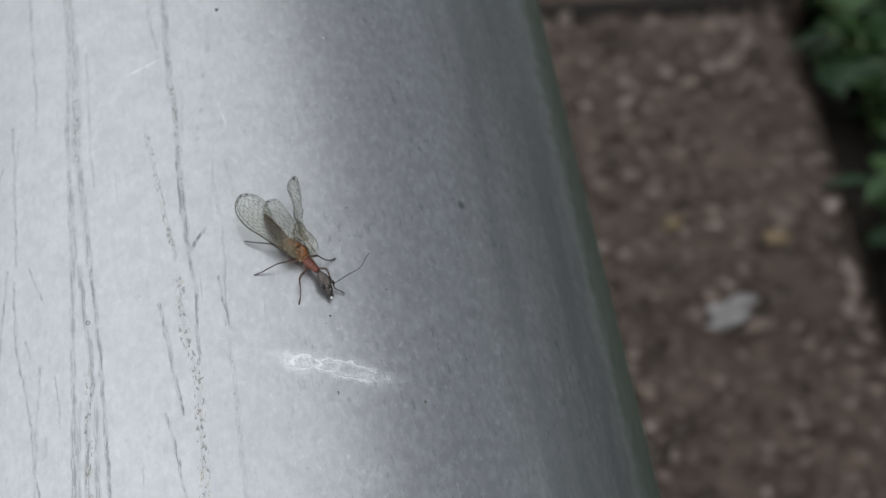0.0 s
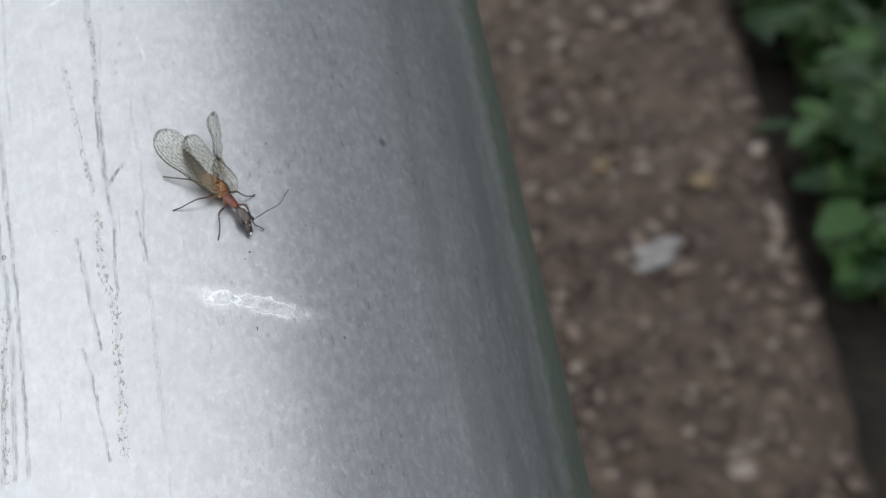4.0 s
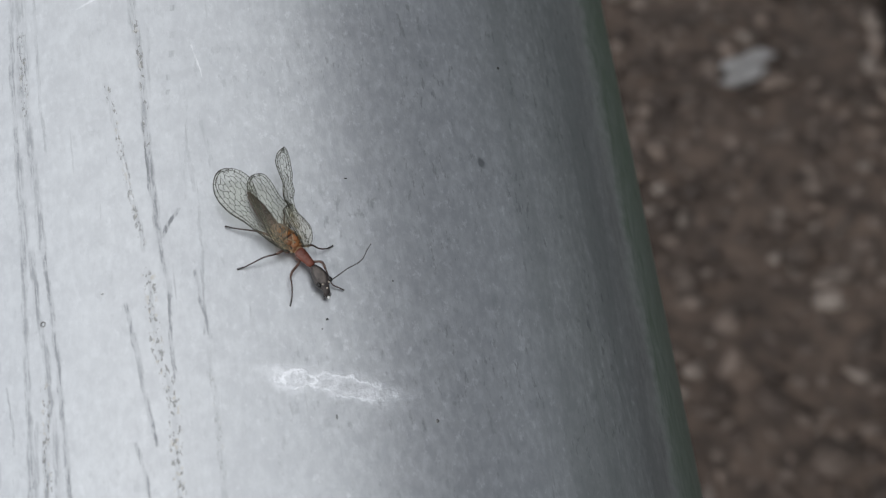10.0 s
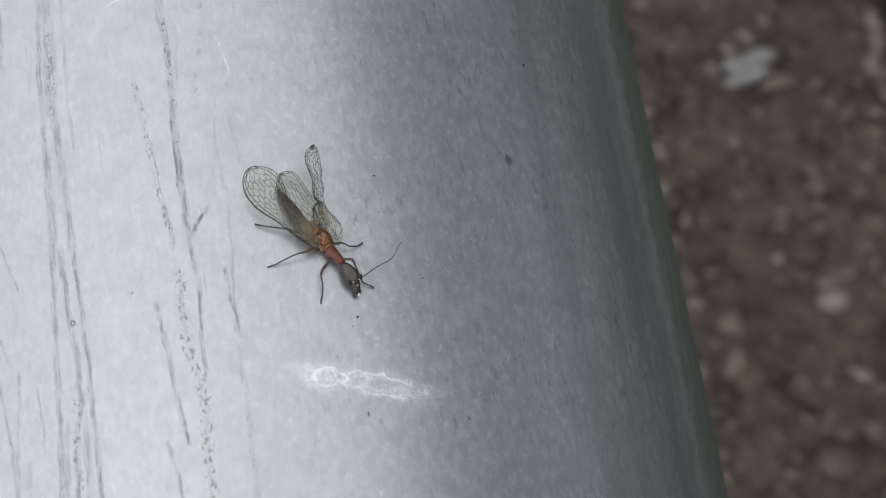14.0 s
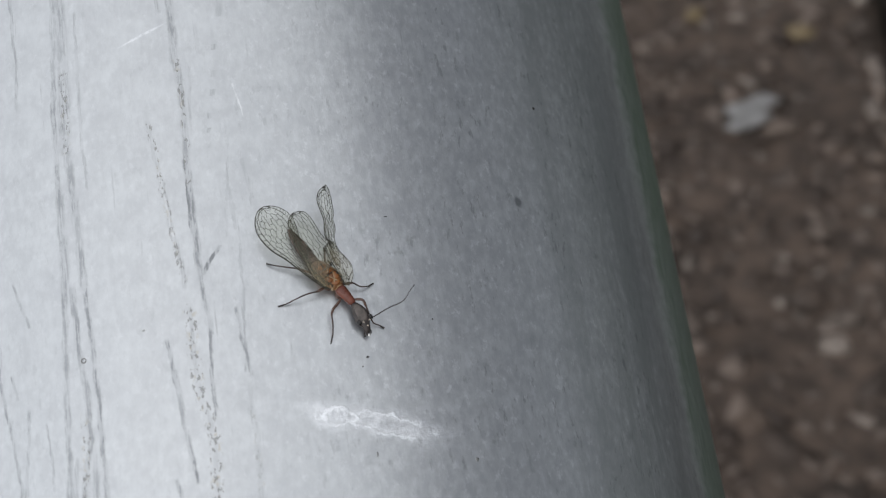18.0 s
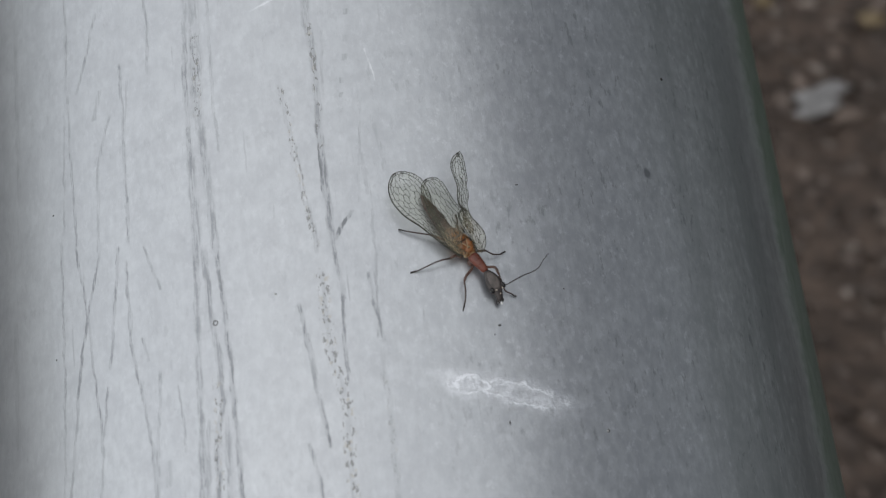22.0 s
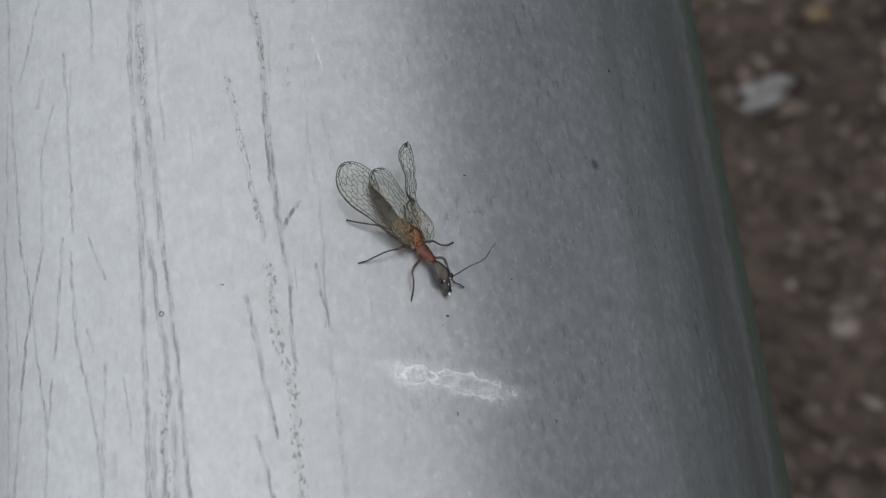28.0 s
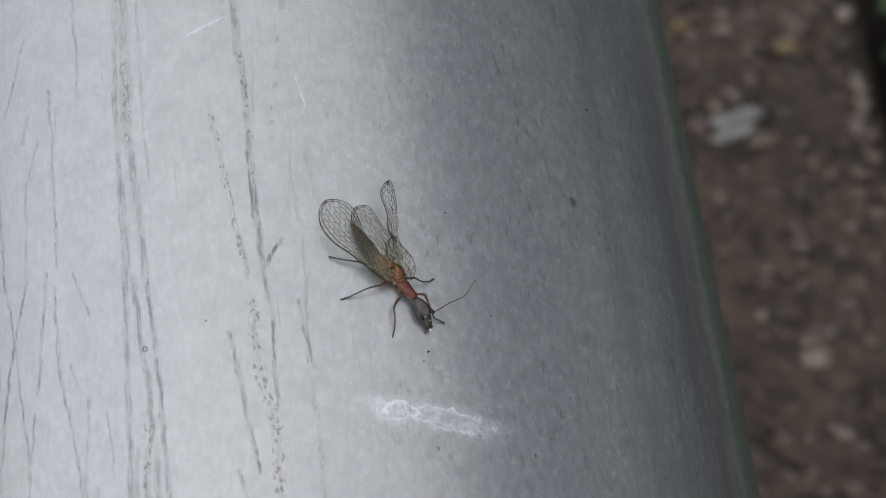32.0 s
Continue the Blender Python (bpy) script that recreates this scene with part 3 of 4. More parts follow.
def wing(parent, front_edge, rear_edge, seed, rows=5, cell=0.75, bulge=0.2, crumple=0.0, vein=0.040, rim=0.018, submargin=0.80, tangle=0, label=""):
    """A netted wing, membrane and veins, between two edges given from root to tip, in millimetres."""
    rnd = random.Random(seed)

    def even(points):
        """The edge as a function of its share of length."""
        line = smooth_line(points, 8)
        ends = [0.0]
        for p, q in zip(line, line[1:]):
            ends.append(ends[-1] + (q - p).length)

        def at(s):
            want = max(0.0, min(1.0, s)) * ends[-1]
            for i in range(len(line) - 1):
                if want <= ends[i + 1]:
                    return line[i].lerp(line[i + 1], (want - ends[i]) / max(1e-9, ends[i + 1] - ends[i]))
            return line[-1]
        return at, ends[-1]

    front, length = even(front_edge)
    rear, _ = even(rear_edge)

    def place(s, q):
        p = front(s).lerp(rear(s), (q + 1) / 2)
        wide = (front(s) - rear(s)).length
        p.z += bulge * math.sin(math.pi * min(1.0, s)) * (1 - q * q) * min(1.0, wide) + 0.03 * math.sin(9 * s + 5 * q)
        if crumple:
            p += Vector((0.4 * math.sin(15 * s + 2 * q), 0.5 * math.sin(13 * s + 1.0), math.sin(17 * s + 4 * q))) * crumple
        return p * MM

    bm = bmesh.new()
    ns, nq = 30, 10
    grid = [[bm.verts.new(place(i / ns, -1 + 2 * k / nq)) for k in range(nq + 1)] for i in range(ns + 1)]
    for i in range(ns):
        for k in range(nq):
            bm.faces.new((grid[i][k], grid[i + 1][k], grid[i + 1][k + 1], grid[i][k + 1]))
    body = new("wing", finish(bm, "wing", mat_membrane))
    body.parent = parent
    tagged(body, label or "clear greenish wing with a net of dark veins")

    lines, cross = [], []
    ss = [i / 36 for i in range(37)]
    lines.append([(s, -1.0) for s in ss] + [(1.0, -0.5), (1.0, 0.0), (1.0, 0.5)] + [(s, 1.0) for s in reversed(ss)])
    # the vein that runs along the rim, with rungs to it
    turn = 0.90
    inner = [(s, -submargin) for s in ss[1:] if s < turn] + [(turn + 0.03, -0.45), (turn + 0.04, 0.0), (turn + 0.03, 0.45)] + [(s, submargin) for s in reversed(ss) if 0.35 < s < turn]
    lines.append(inner)
    m = int(length / 0.34)
    for i in range(2, m):
        s = i / m + rnd.uniform(-0.008, 0.008)
        if s > 0.45:
            cross.append(((s, 1.0), (min(turn, s - 0.015), submargin)))
        if s < turn and i % 2:
            cross.append(((s, -1.0), (s - 0.02, -submargin)))
    for k in range(-3, 4):
        cross.append(((turn + 0.035, 0.16 * k), (1.0, 0.26 * k)))
    # long uneven cells: wavering long veins and staggered cross veins
    n = max(5, int(length * turn / cell))
    dq = 2 * submargin / rows
    node = {}
    for i in range(n + 1):
        for k in range(rows + 1):
            edge = k in (0, rows)
            s = 0.03 + (turn - 0.02) * (i + (0 if edge else rnd.uniform(-0.30, 0.30))) / n
            q = -submargin + dq * k
            if not edge:
                q += dq * (0.16 if (i + k) % 2 == 0 else -0.16) + dq * rnd.uniform(-0.2, 0.2)
            node[i, k] = (min(s, turn + 0.02), q)
    for i in range(n + 1):
        for k in range(rows + 1):
            if i < n and 0 < k < rows and rnd.random() > 0.06:
                cross.append((node[i, k], node[i + 1, k]))
            if k < rows and (i + k) % 2 == 0 and rnd.random() > 0.10:
                cross.append((node[i, k], node[i, k + 1]))
    # extra veins where the wing is folded over itself
    for _ in range(tangle):
        a = (rnd.uniform(0.1, 0.8), rnd.uniform(-0.85, 0.6))
        for _ in range(3):
            b = (min(0.98, max(0.01, a[0] + rnd.uniform(-0.09, 0.12))), max(-0.98, min(0.98, a[1] + rnd.uniform(-0.2, 0.5))))
            cross.append((a, b))
            a = b
    net = vein_net(place, lines, cross, vein)
    join(net, tube([place(s, -1.0) for s in ss], [vein * MM + rim * MM * math.sin(math.pi * s) for s in ss], 5))
    part("vein_net", net, mat_vein, body)
    return body


def leg(parent, points, bend):
    """A leg from foot to hip: dark foot, brown shin, paler thicker thigh from the bend on."""
    pts = [Vector(p) * MM for p in points]
    a = pts[0].lerp(pts[1], 0.75)
    shin = smooth_line([a] + pts[1:bend + 1], 4)
    ob = part("leg", tube(shin, [(0.062 + 0.022 * i / len(shin)) * MM for i in range(len(shin))], 8), mat_leg, parent)
    thigh = smooth_line(pts[bend:], 4)
    part("thigh", tube(thigh, [(0.088 + 0.05 * math.sin(math.pi * min(1.0, 0.15 + i / len(thigh)))) * MM for i in range(len(thigh))], 8), mat_thigh, ob, "reddish brown thigh")
    foot = [pts[0].lerp(a, k / 8) + Vector((0, 0, 0.03 * MM * math.sin(k * 2.2))) for k in range(9)]
    part("foot", tube(foot, [(0.10 if k == 0 else 0.088 if k % 2 else 0.066) * MM for k in range(9)], 7), mat_tarsus, ob)
    return ob


def bead(x, y, z, rx, ry, rz, segments=12):
    """A rounded lump, sizes in millimetres."""
    bm = bmesh.new()
    bmesh.ops.create_uvsphere(bm, u_segments=segments, v_segments=max(6, segments * 2 // 3), radius=MM)
    bm.transform(Matrix.Translation((x * MM, y * MM, z * MM)) @ Matrix.Diagonal((rx, ry, rz, 1)))
    return bm


def snakefly():
    fly = new("snakefly")
    tagged(fly, "brown snakefly with netted clear wings resting on a pipe", "insect")
    u, v = 6.1868, 15.7579
    a = u * MM / R
    normal = Vector((math.sin(a), 0, math.cos(a)))
    ahead = Vector((0.5047, -0.8614, -0.057)).normalized()
    across = normal.cross(ahead)
    spot = Vector((R * math.sin(a), v * MM, R * math.cos(a)))
    m = Matrix((ahead, across, normal)).transposed().to_4x4()
    m.translation = spot
    fly.matrix_world = PIPE @ m

    head = part("head", oval_body([(3.28, 0.10, 0.10, -0.24, 1.05), (3.36, 0.26, 0.20, -0.24, 1.05), (3.6, 0.40, 0.30, -0.25, 1.05), (3.95, 0.58, 0.36, -0.26, 1.04),
                                   (4.4, 0.72, 0.38, -0.29, 1.01), (4.85, 0.81, 0.38, -0.32, 0.97), (5.2, 0.82, 0.37, -0.34, 0.92), (5.5, 0.72, 0.34, -0.38, 0.87), (5.66, 0.50, 0.32, -0.44, 0.84),
                                   (5.85, 0.42, 0.29, -0.50, 0.80), (6.15, 0.38, 0.25, -0.60, 0.73), (6.40, 0.28, 0.19, -0.69, 0.66), (6.52, 0.12, 0.1, -0.72, 0.62)], 24), mat_head, fly, "flattened dark brown head")
    part("crown_plate", oval_body([(3.55, 0.12, 0.05, -0.25, 1.34), (3.9, 0.34, 0.08, -0.27, 1.37), (4.4, 0.48, 0.09, -0.30, 1.36), (4.9, 0.50, 0.09, -0.33, 1.32), (5.3, 0.34, 0.07, -0.37, 1.26), (5.5, 0.10, 0.04, -0.39, 1.21)], 16), mat_crown, head, "dull grey-brown crown of the head")
    for y, x in ((0.31, 5.36), (-0.92, 5.24)):
        part("eye", bead(x, y, 1.02, 0.32, 0.23, 0.27, 16), mat_eye, head, "glossy black eye")
        part("eye_ring", bead(x - 0.20, y * 0.9 - 0.03, 1.12, 0.16, 0.12, 0.14, 10), mat_tarsus, head)
    for sgn in (-1, 1):
        part("jaw", tube([Vector((6.3, -0.68 + sgn * 0.22, 0.64)) * MM, Vector((6.58, -0.74 + sgn * 0.19, 0.56)) * MM, Vector((6.78, -0.78 + sgn * 0.03, 0.5)) * MM], [0.09 * MM, 0.07 * MM, 0.03 * MM], 7), mat_tarsus, head, "dark curved jaw")
        part("palp", tube(smooth_line([Vector((6.2, -0.66 + sgn * 0.3, 0.55)) * MM, Vector((6.45, -0.70 + sgn * 0.42, 0.35)) * MM, Vector((6.6, -0.72 + sgn * 0.34, 0.2)) * MM], 3), 0.045 * MM, 6), mat_tarsus, head)
    for x, y, z in ((5.46, -0.62, 1.22), (5.58, 0.02, 1.18), (5.95, -0.45, 1.08)):
        part("pale_spot", bead(x, y, z, 0.09, 0.09, 0.06, 8), mat_pale, head)
    part("mouth_drop", bead(6.70, -0.78, 0.60, 0.14, 0.14, 0.14), mat_drop_white, head, "glossy white droplet at the mouth")
    # the antenna sways from its root
    root = Vector((5.53, 0.50, 1.0))
    ant = smooth_line([(Vector(p) - root) * MM for p in ((5.45, 0.36, 1.0), (5.56, 0.60, 1.04), (5.74, 2.11, 1.6), (6.04, 3.11, 2.2), (6.07, 3.66, 2.7), (5.76, 4.36, 3.2), (5.60, 4.95, 3.55))], 9)
    antenna = part("antenna", tube(ant, [(0.058 - 0.026 * i / len(ant) + 0.010 * (i % 2)) * MM for i in range(len(ant))], 6), mat_tarsus, head, "thin dark beaded antenna")
    antenna.location = root * MM

    part("neck_shield", oval_body([(1.20, 0.30, 0.24, -0.40, 1.02), (1.34, 0.50, 0.40, -0.40, 1.05), (1.6, 0.57, 0.46, -0.39, 1.08), (2.1, 0.54, 0.45, -0.36, 1.10), (2.6, 0.47, 0.40, -0.31, 1.10),
                                  (3.05, 0.41, 0.35, -0.27, 1.08), (3.28, 0.35, 0.30, -0.25, 1.06), (3.38, 0.22, 0.20, -0.24, 1.05)], 20), mat_red, fly, "reddish brown elongated neck shield")
    part("shield_margin", tube(smooth_line([Vector(p) * MM for p in ((1.3, -0.86, 1.08), (1.24, -0.62, 1.36), (1.22, -0.40, 1.46), (1.26, -0.14, 1.36), (1.34, 0.08, 1.08))], 4), 0.055 * MM, 6), mat_cream, fly, "pale cream margin of the neck shield")
    part("thorax", oval_body([(-1.0, 0.6, 0.42, -0.48, 0.98), (-0.7, 0.90, 0.74, -0.47, 0.88), (-0.1, 1.02, 0.84, -0.44, 0.88), (0.5, 0.92, 0.79, -0.42, 0.89),
                              (0.95, 0.74, 0.55, -0.41, 1.02), (1.25, 0.5, 0.4, -0.40, 1.02), (1.36, 0.22, 0.2, -0.40, 1.02)], 22), mat_amber, fly, "amber brown thorax with pale sides")
    part("hind_thorax", oval_body([(-2.1, 0.5, 0.40, -0.80, 0.90), (-1.8, 0.72, 0.52, -0.75, 0.92), (-1.3, 0.85, 0.60, -0.62, 0.96), (-0.9, 0.86, 0.60, -0.54, 0.98), (-0.6, 0.5, 0.45, -0.48, 0.99)], 20), mat_hind, fly, "dull pinkish brown hind part of the thorax")
    for x, y, w, l, z in ((0.78, -0.41, 0.44, 0.32, 1.56), (0.16, -0.80, 0.36, 0.42, 1.60), (0.16, -0.06, 0.36, 0.42, 1.60), (-0.50, -0.46, 0.34, 0.24, 1.68), (-1.2, -0.60, 0.46, 0.26, 1.50)):
        part("back_plate", bead(x, y, z, l, w, 0.14), mat_plate, fly, "shiny orange-brown back plate")
    for x, y, l, w in ((0.98, -0.98, 0.24, 0.15), (0.30, -1.36, 0.34, 0.2), (-0.5, -1.40, 0.32, 0.2), (-1.2, -1.42, 0.3, 0.18), (0.95, 0.16, 0.22, 0.15), (0.3, 0.5, 0.3, 0.18)):
        part("side_plate", bead(x, y, 1.0, l, w, 0.30), mat_cream, fly, "pale cream side plate")
    for a, b in (((1.1, -0.92, 1.42), (0.48, -0.43, 1.72)), ((1.1, 0.06, 1.42), (0.48, -0.43, 1.72)), ((0.48, -0.43, 1.72), (-0.3, -0.86, 1.68)), ((0.48, -0.43, 1.72), (-0.3, -0.04, 1.68)),
                 ((0.1, -1.30, 1.38), (-0.8, -1.05, 1.48)), ((0.1, 0.42, 1.38), (-0.8, 0.1, 1.48))):
        part("suture", tube([Vector(a) * MM, (Vector(a) + Vector(b)) * 0.5 * MM + Vector((0, 0, 0.04 * MM)), Vector(b) * MM], 0.05 * MM, 6), mat_cream, fly, "pale cream seam on the back")
    for a, b in (((0.9, -1.05, 1.34), (0.62, -0.43, 1.70)), ((0.9, 0.22, 1.34), (0.62, -0.43, 1.70)), ((-0.25, -1.2, 1.45), (-0.2, -0.45, 1.76)), ((-0.25, 0.3, 1.45), (-0.2, -0.45, 1.76))):
        part("seam", tube([Vector(a) * MM, (Vector(a) + Vector(b)) * 0.5 * MM + Vector((0, 0, 0.07 * MM)), Vector(b) * MM], 0.05 * MM, 6), mat_tarsus, fly, "dark seam on the back")
    part("back_ridge", bead(-1.15, 0.24, 1.62, 0.42, 0.09, 0.12, 10), mat_tarsus, fly, "dark ridge on the back")
    part("back_ridge", bead(0.10, 0.16, 1.66, 0.20, 0.13, 0.10, 10), mat_tarsus, fly, "dark ridge on the back")
    # hips, added as dark lumps to deepen the shade under the thorax
    for x, y, rx in ((1.75, -0.72, 0.42), (0.45, -1.12, 0.46), (-0.85, -1.25, 0.44), (0.75, 0.25, 0.40)):
        part("hip", bead(x, y, 0.42, rx, 0.32, 0.36), mat_thigh, fly, "reddish brown hip, added to deepen the shade under the body")
    # abdomen in overlapping rings
    segs = 8
    for i in range(segs):
        x0 = -1.5 - 4.4 * i / segs
        x1 = x0 - 4.4 / segs - 0.10
        f0, f1 = i / segs, (i + 1) / segs
        w0, w1 = 0.66 * (1 - 0.55 * f0 ** 3), 0.66 * (1 - 0.55 * f1 ** 3)
        yy = lambda f: -0.88 + 0.20 * f
        zz = lambda f: 0.76 - 0.14 * f
        part("abdomen_ring", oval_body([(x0, w0 * 0.86, w0 * 0.66, yy(f0), zz(f0)), (x0 - 0.06, w0, w0 * 0.78, yy(f0), zz(f0)), ((x0 + x1) / 2, (w0 + w1) / 2 * 1.03, (w0 + w1) / 2 * 0.80, yy(f0), zz(f0)),
                                        (x1 + 0.04, w1 * 1.02, w1 * 0.78, yy(f1), zz(f1)), (x1, w1 * 0.86, w1 * 0.64, yy(f1), zz(f1))], 16), mat_abdomen, fly)
    part("tail_tip", oval_body([(-5.85, 0.24, 0.20, -0.68, 0.70), (-6.15, 0.20, 0.16, -0.67, 0.70), (-6.4, 0.07, 0.06, -0.66, 0.70)], 12), mat_abdomen, fly)

    leg(fly, [(-4.93, -4.30, -0.13), (-4.22, -3.85, 0.25), (-3.39, -3.18, 0.65), (-2.6, -2.44, 0.85), (-0.99, -1.22, 0.75)], 3)
    leg(fly, [(-0.80, -5.93, -0.27), (-0.49, -5.25, 0.1), (-0.28, -4.47, 0.55), (0.01, -3.42, 1.05), (0.40, -2.34, 1.05), (0.53, -0.88, 0.85)], 4)
    leg(fly, [(5.14, -4.14, -0.10), (4.54, -3.52, 0.35), (3.85, -3.05, 0.8), (3.01, -2.64, 1.1), (2.68, -2.12, 1.1), (2.45, -1.31, 0.95), (2.04, -0.55, 0.9)], 3)
    leg(fly, [(2.67, 2.95, -0.02), (2.65, 2.27, 0.25), (2.32, 1.5, 0.7), (1.71, 1.0, 1.15), (1.1, 0.0, 0.9)], 3)
    leg(fly, [(6.87, 1.01, 0.02), (6.38, 0.72, 0.2), (5.87, 0.36, 0.4), (5.05, 0.42, 0.9), (4.35, 0.55, 1.2), (3.61, 0.66, 1.2), (3.1, 0.15, 1.0), (2.6, -0.3, 0.9)], 4)
    leg(fly, [(-3.0, 1.2, 0.06), (-2.5, 0.9, 0.4), (-1.8, 0.3, 0.8), (-1.0, -0.2, 0.85)], 2)

    wing(fly, [(0.9, -1.55, 1.35), (-0.62, -2.10, 1.4), (-2.78, -2.66, 1.4), (-3.91, -2.95, 1.35), (-5.17, -3.45, 1.35), (-6.1, -3.66, 1.4), (-7.14, -3.72, 1.5), (-8.0, -3.51, 1.6), (-8.78, -3.0, 1.6), (-9.25, -2.42, 1.6), (-9.40, -2.05, 1.6)],
         [(0.4, -1.15, 1.5), (-1.5, -1.3, 1.55), (-3.5, -1.0, 1.5), (-5.5, -0.3, 1.4), (-6.7, 0.15, 1.3), (-7.55, 0.18, 1.3), (-8.43, -0.23, 1.45), (-9.1, -0.92, 1.55), (-9.40, -1.59, 1.6), (-9.42, -1.9, 1.6)], 3, 8, 0.44, 0.12, vein=0.043, rim=0.036)
    wing(fly, [(1.05, -1.20, 1.30), (0.45, -1.72, 1.4), (-0.7, -1.95, 1.55), (-2.07, -1.75, 1.6), (-3.13, -1.50, 1.55), (-4.16, -1.34, 1.45), (-5.42, -1.04, 1.3), (-6.3, -0.7, 1.15), (-6.89, -0.33, 1.1), (-7.25, 0.05, 1.05), (-7.36, 0.28, 1.05)],
         [(0.95, -0.98, 1.50), (0.0, -0.85, 1.85), (-0.8, -0.1, 1.95), (-1.54, 0.95, 1.88), (-2.66, 1.41, 1.7), (-3.6, 1.36, 1.6), (-4.43, 1.43, 1.5), (-5.48, 1.61, 1.4), (-6.27, 1.67, 1.3), (-6.93, 1.49, 1.2), (-7.3, 0.88, 1.1), (-7.38, 0.5, 1.05)], 5, 7, 0.52, 0.15, 0.02, vein=0.043, rim=0.006, tangle=6)
    wing(fly, [(-0.3, 0.5, 1.85), (-1.49, 0.77, 1.8), (-2.73, 1.35, 1.95), (-3.39, 1.39, 2.05), (-4.11, 1.76, 2.2), (-4.79, 2.17, 2.4), (-5.6, 2.4, 2.6), (-6.62, 2.76, 2.9), (-7.26, 3.35, 3.1), (-7.42, 3.95, 3.2)],
         [(-0.2, 0.8, 1.8), (-0.99, 1.3, 1.72), (-2.35, 1.88, 1.85), (-2.99, 2.15, 2.0), (-3.53, 2.64, 2.2), (-4.3, 2.91, 2.4), (-4.76, 3.36, 2.6), (-5.6, 3.79, 2.9), (-6.28, 4.08, 3.0), (-6.97, 4.24, 3.1), (-7.38, 4.18, 3.2)], 9, 4, 0.34, 0.0, 0.10, 0.042, 0.014, 0.72, tangle=9, label="crumpled upright wing with a net of dark veins")
    wing(fly, [(1.5, 0.10, 1.40), (0.6, 0.22, 1.75), (-0.4, 0.28, 1.95), (-1.34, 0.34, 2.0), (-2.48, 0.72, 1.95), (-2.8, 1.2, 1.9)],
         [(1.71, 0.42, 1.3), (1.38, 1.17, 1.3), (0.97, 1.53, 1.4), (0.21, 1.89, 1.5), (-0.68, 1.85, 1.6), (-1.53, 1.77, 1.7), (-2.31, 1.79, 1.8), (-2.87, 1.51, 1.9)], 12, 5, 0.48, 0.25, 0.04, vein=0.043, rim=0.004, tangle=6, label="clear folded wing root with dark veins")
    return fly, antenna


fly, antenna = snakefly()

# ---- the ground ----
def ground_sheet():
    bm = bmesh.new()
    far = 300.0
    lines = sorted({-far, -60.0, -15.0, -5.0, *[-2.4 + 0.08 * i for i in range(61)], 5.0, 15.0, 60.0, far})
    grid = []
    for x in lines:
        row = []
        for y in lines:
            near = abs(x) < 2.5 and abs(y) < 2.5
            z = -0.055 + (0.012 * noise.noise(Vector((x * 9, y * 9, 0))) if near else 0.0)
            row.append(bm.verts.new((x, y, z)))
        grid.append(row)
    for i in range(len(lines) - 1):
        for k in range(len(lines) - 1):
            bm.faces.new((grid[i][k], grid[i + 1][k], grid[i + 1][k + 1], grid[i][k + 1]))
    return tagged(new("ground", finish(bm, "ground", mat_soil)), "dark damp bare soil around the concrete strip", "ground", kind="structure")


ground_sheet()

# The concrete strip: its own space has x across and y along; its edge runs at a slight angle to the pipe.
TURN = -13.9
STRIP = pose(0.456, 0.69, 0, 0, 0, TURN)


def strip_block(name, x0, x1, y0, y1, top, label, slant=(0.0, 0.0)):
    """A rough cast block with an uneven surface and crumbling edges."""
    bm = bmesh.new()
    step = 0.02
    nx, ny = max(2, int((x1 - x0) / step)), max(2, int((y1 - y0) / step))
    grid = []
    for i in range(nx + 1):
        row = []
        for k in range(ny + 1):
            x = x0 + (x1 - x0) * i / nx
            ya, yb = y0 + slant[0] * (x + 0.206), y1 + slant[1] * (x + 0.206)
            y = ya + (yb - ya) * k / ny
            rim = min(x - x0, x1 - x, y - ya, yb - y)
            z = top - 0.007 + 0.004 * noise.noise(Vector((x * 30, y * 30, 1))) - (0.012 if rim < 0.004 else 0.0)
            wob = 0.007 * noise.noise(Vector((0, y * 22, 4))) if i in (0, nx) else 0.0
            row.append(bm.verts.new((x + wob, y, z)))
        grid.append(row)
    for i in range(nx):
        for k in range(ny):
            bm.faces.new((grid[i][k], grid[i + 1][k], grid[i + 1][k + 1], grid[i][k + 1]))
    edge = [grid[i][0] for i in range(nx + 1)] + [grid[nx][k] for k in range(1, ny + 1)] + [grid[i][ny] for i in range(nx - 1, -1, -1)] + [grid[0][k] for k in range(ny - 1, 0, -1)]
    low = [bm.verts.new((v.co.x, v.co.y, -0.09)) for v in edge]
    for i in range(len(edge)):
        j = (i + 1) % len(edge)
        bm.faces.new((edge[i], low[i], low[j], edge[j]))
    ob = new(name, finish(bm, name, mat_mortar))
    ob.matrix_world = STRIP
    return tagged(ob, label, "pavement", kind="structure")


strip = strip_block("pavement", -0.75, 0.0, -3.2, 0.246, 0.0, "rough brown exposed-aggregate concrete strip, dirty and worn", (0.0, 0.24))
strip_block("pavement", -0.75, 0.02, 0.262, 3.9, 0.004, "rough brown exposed-aggregate concrete strip behind a dark joint", (0.24, 0.0))


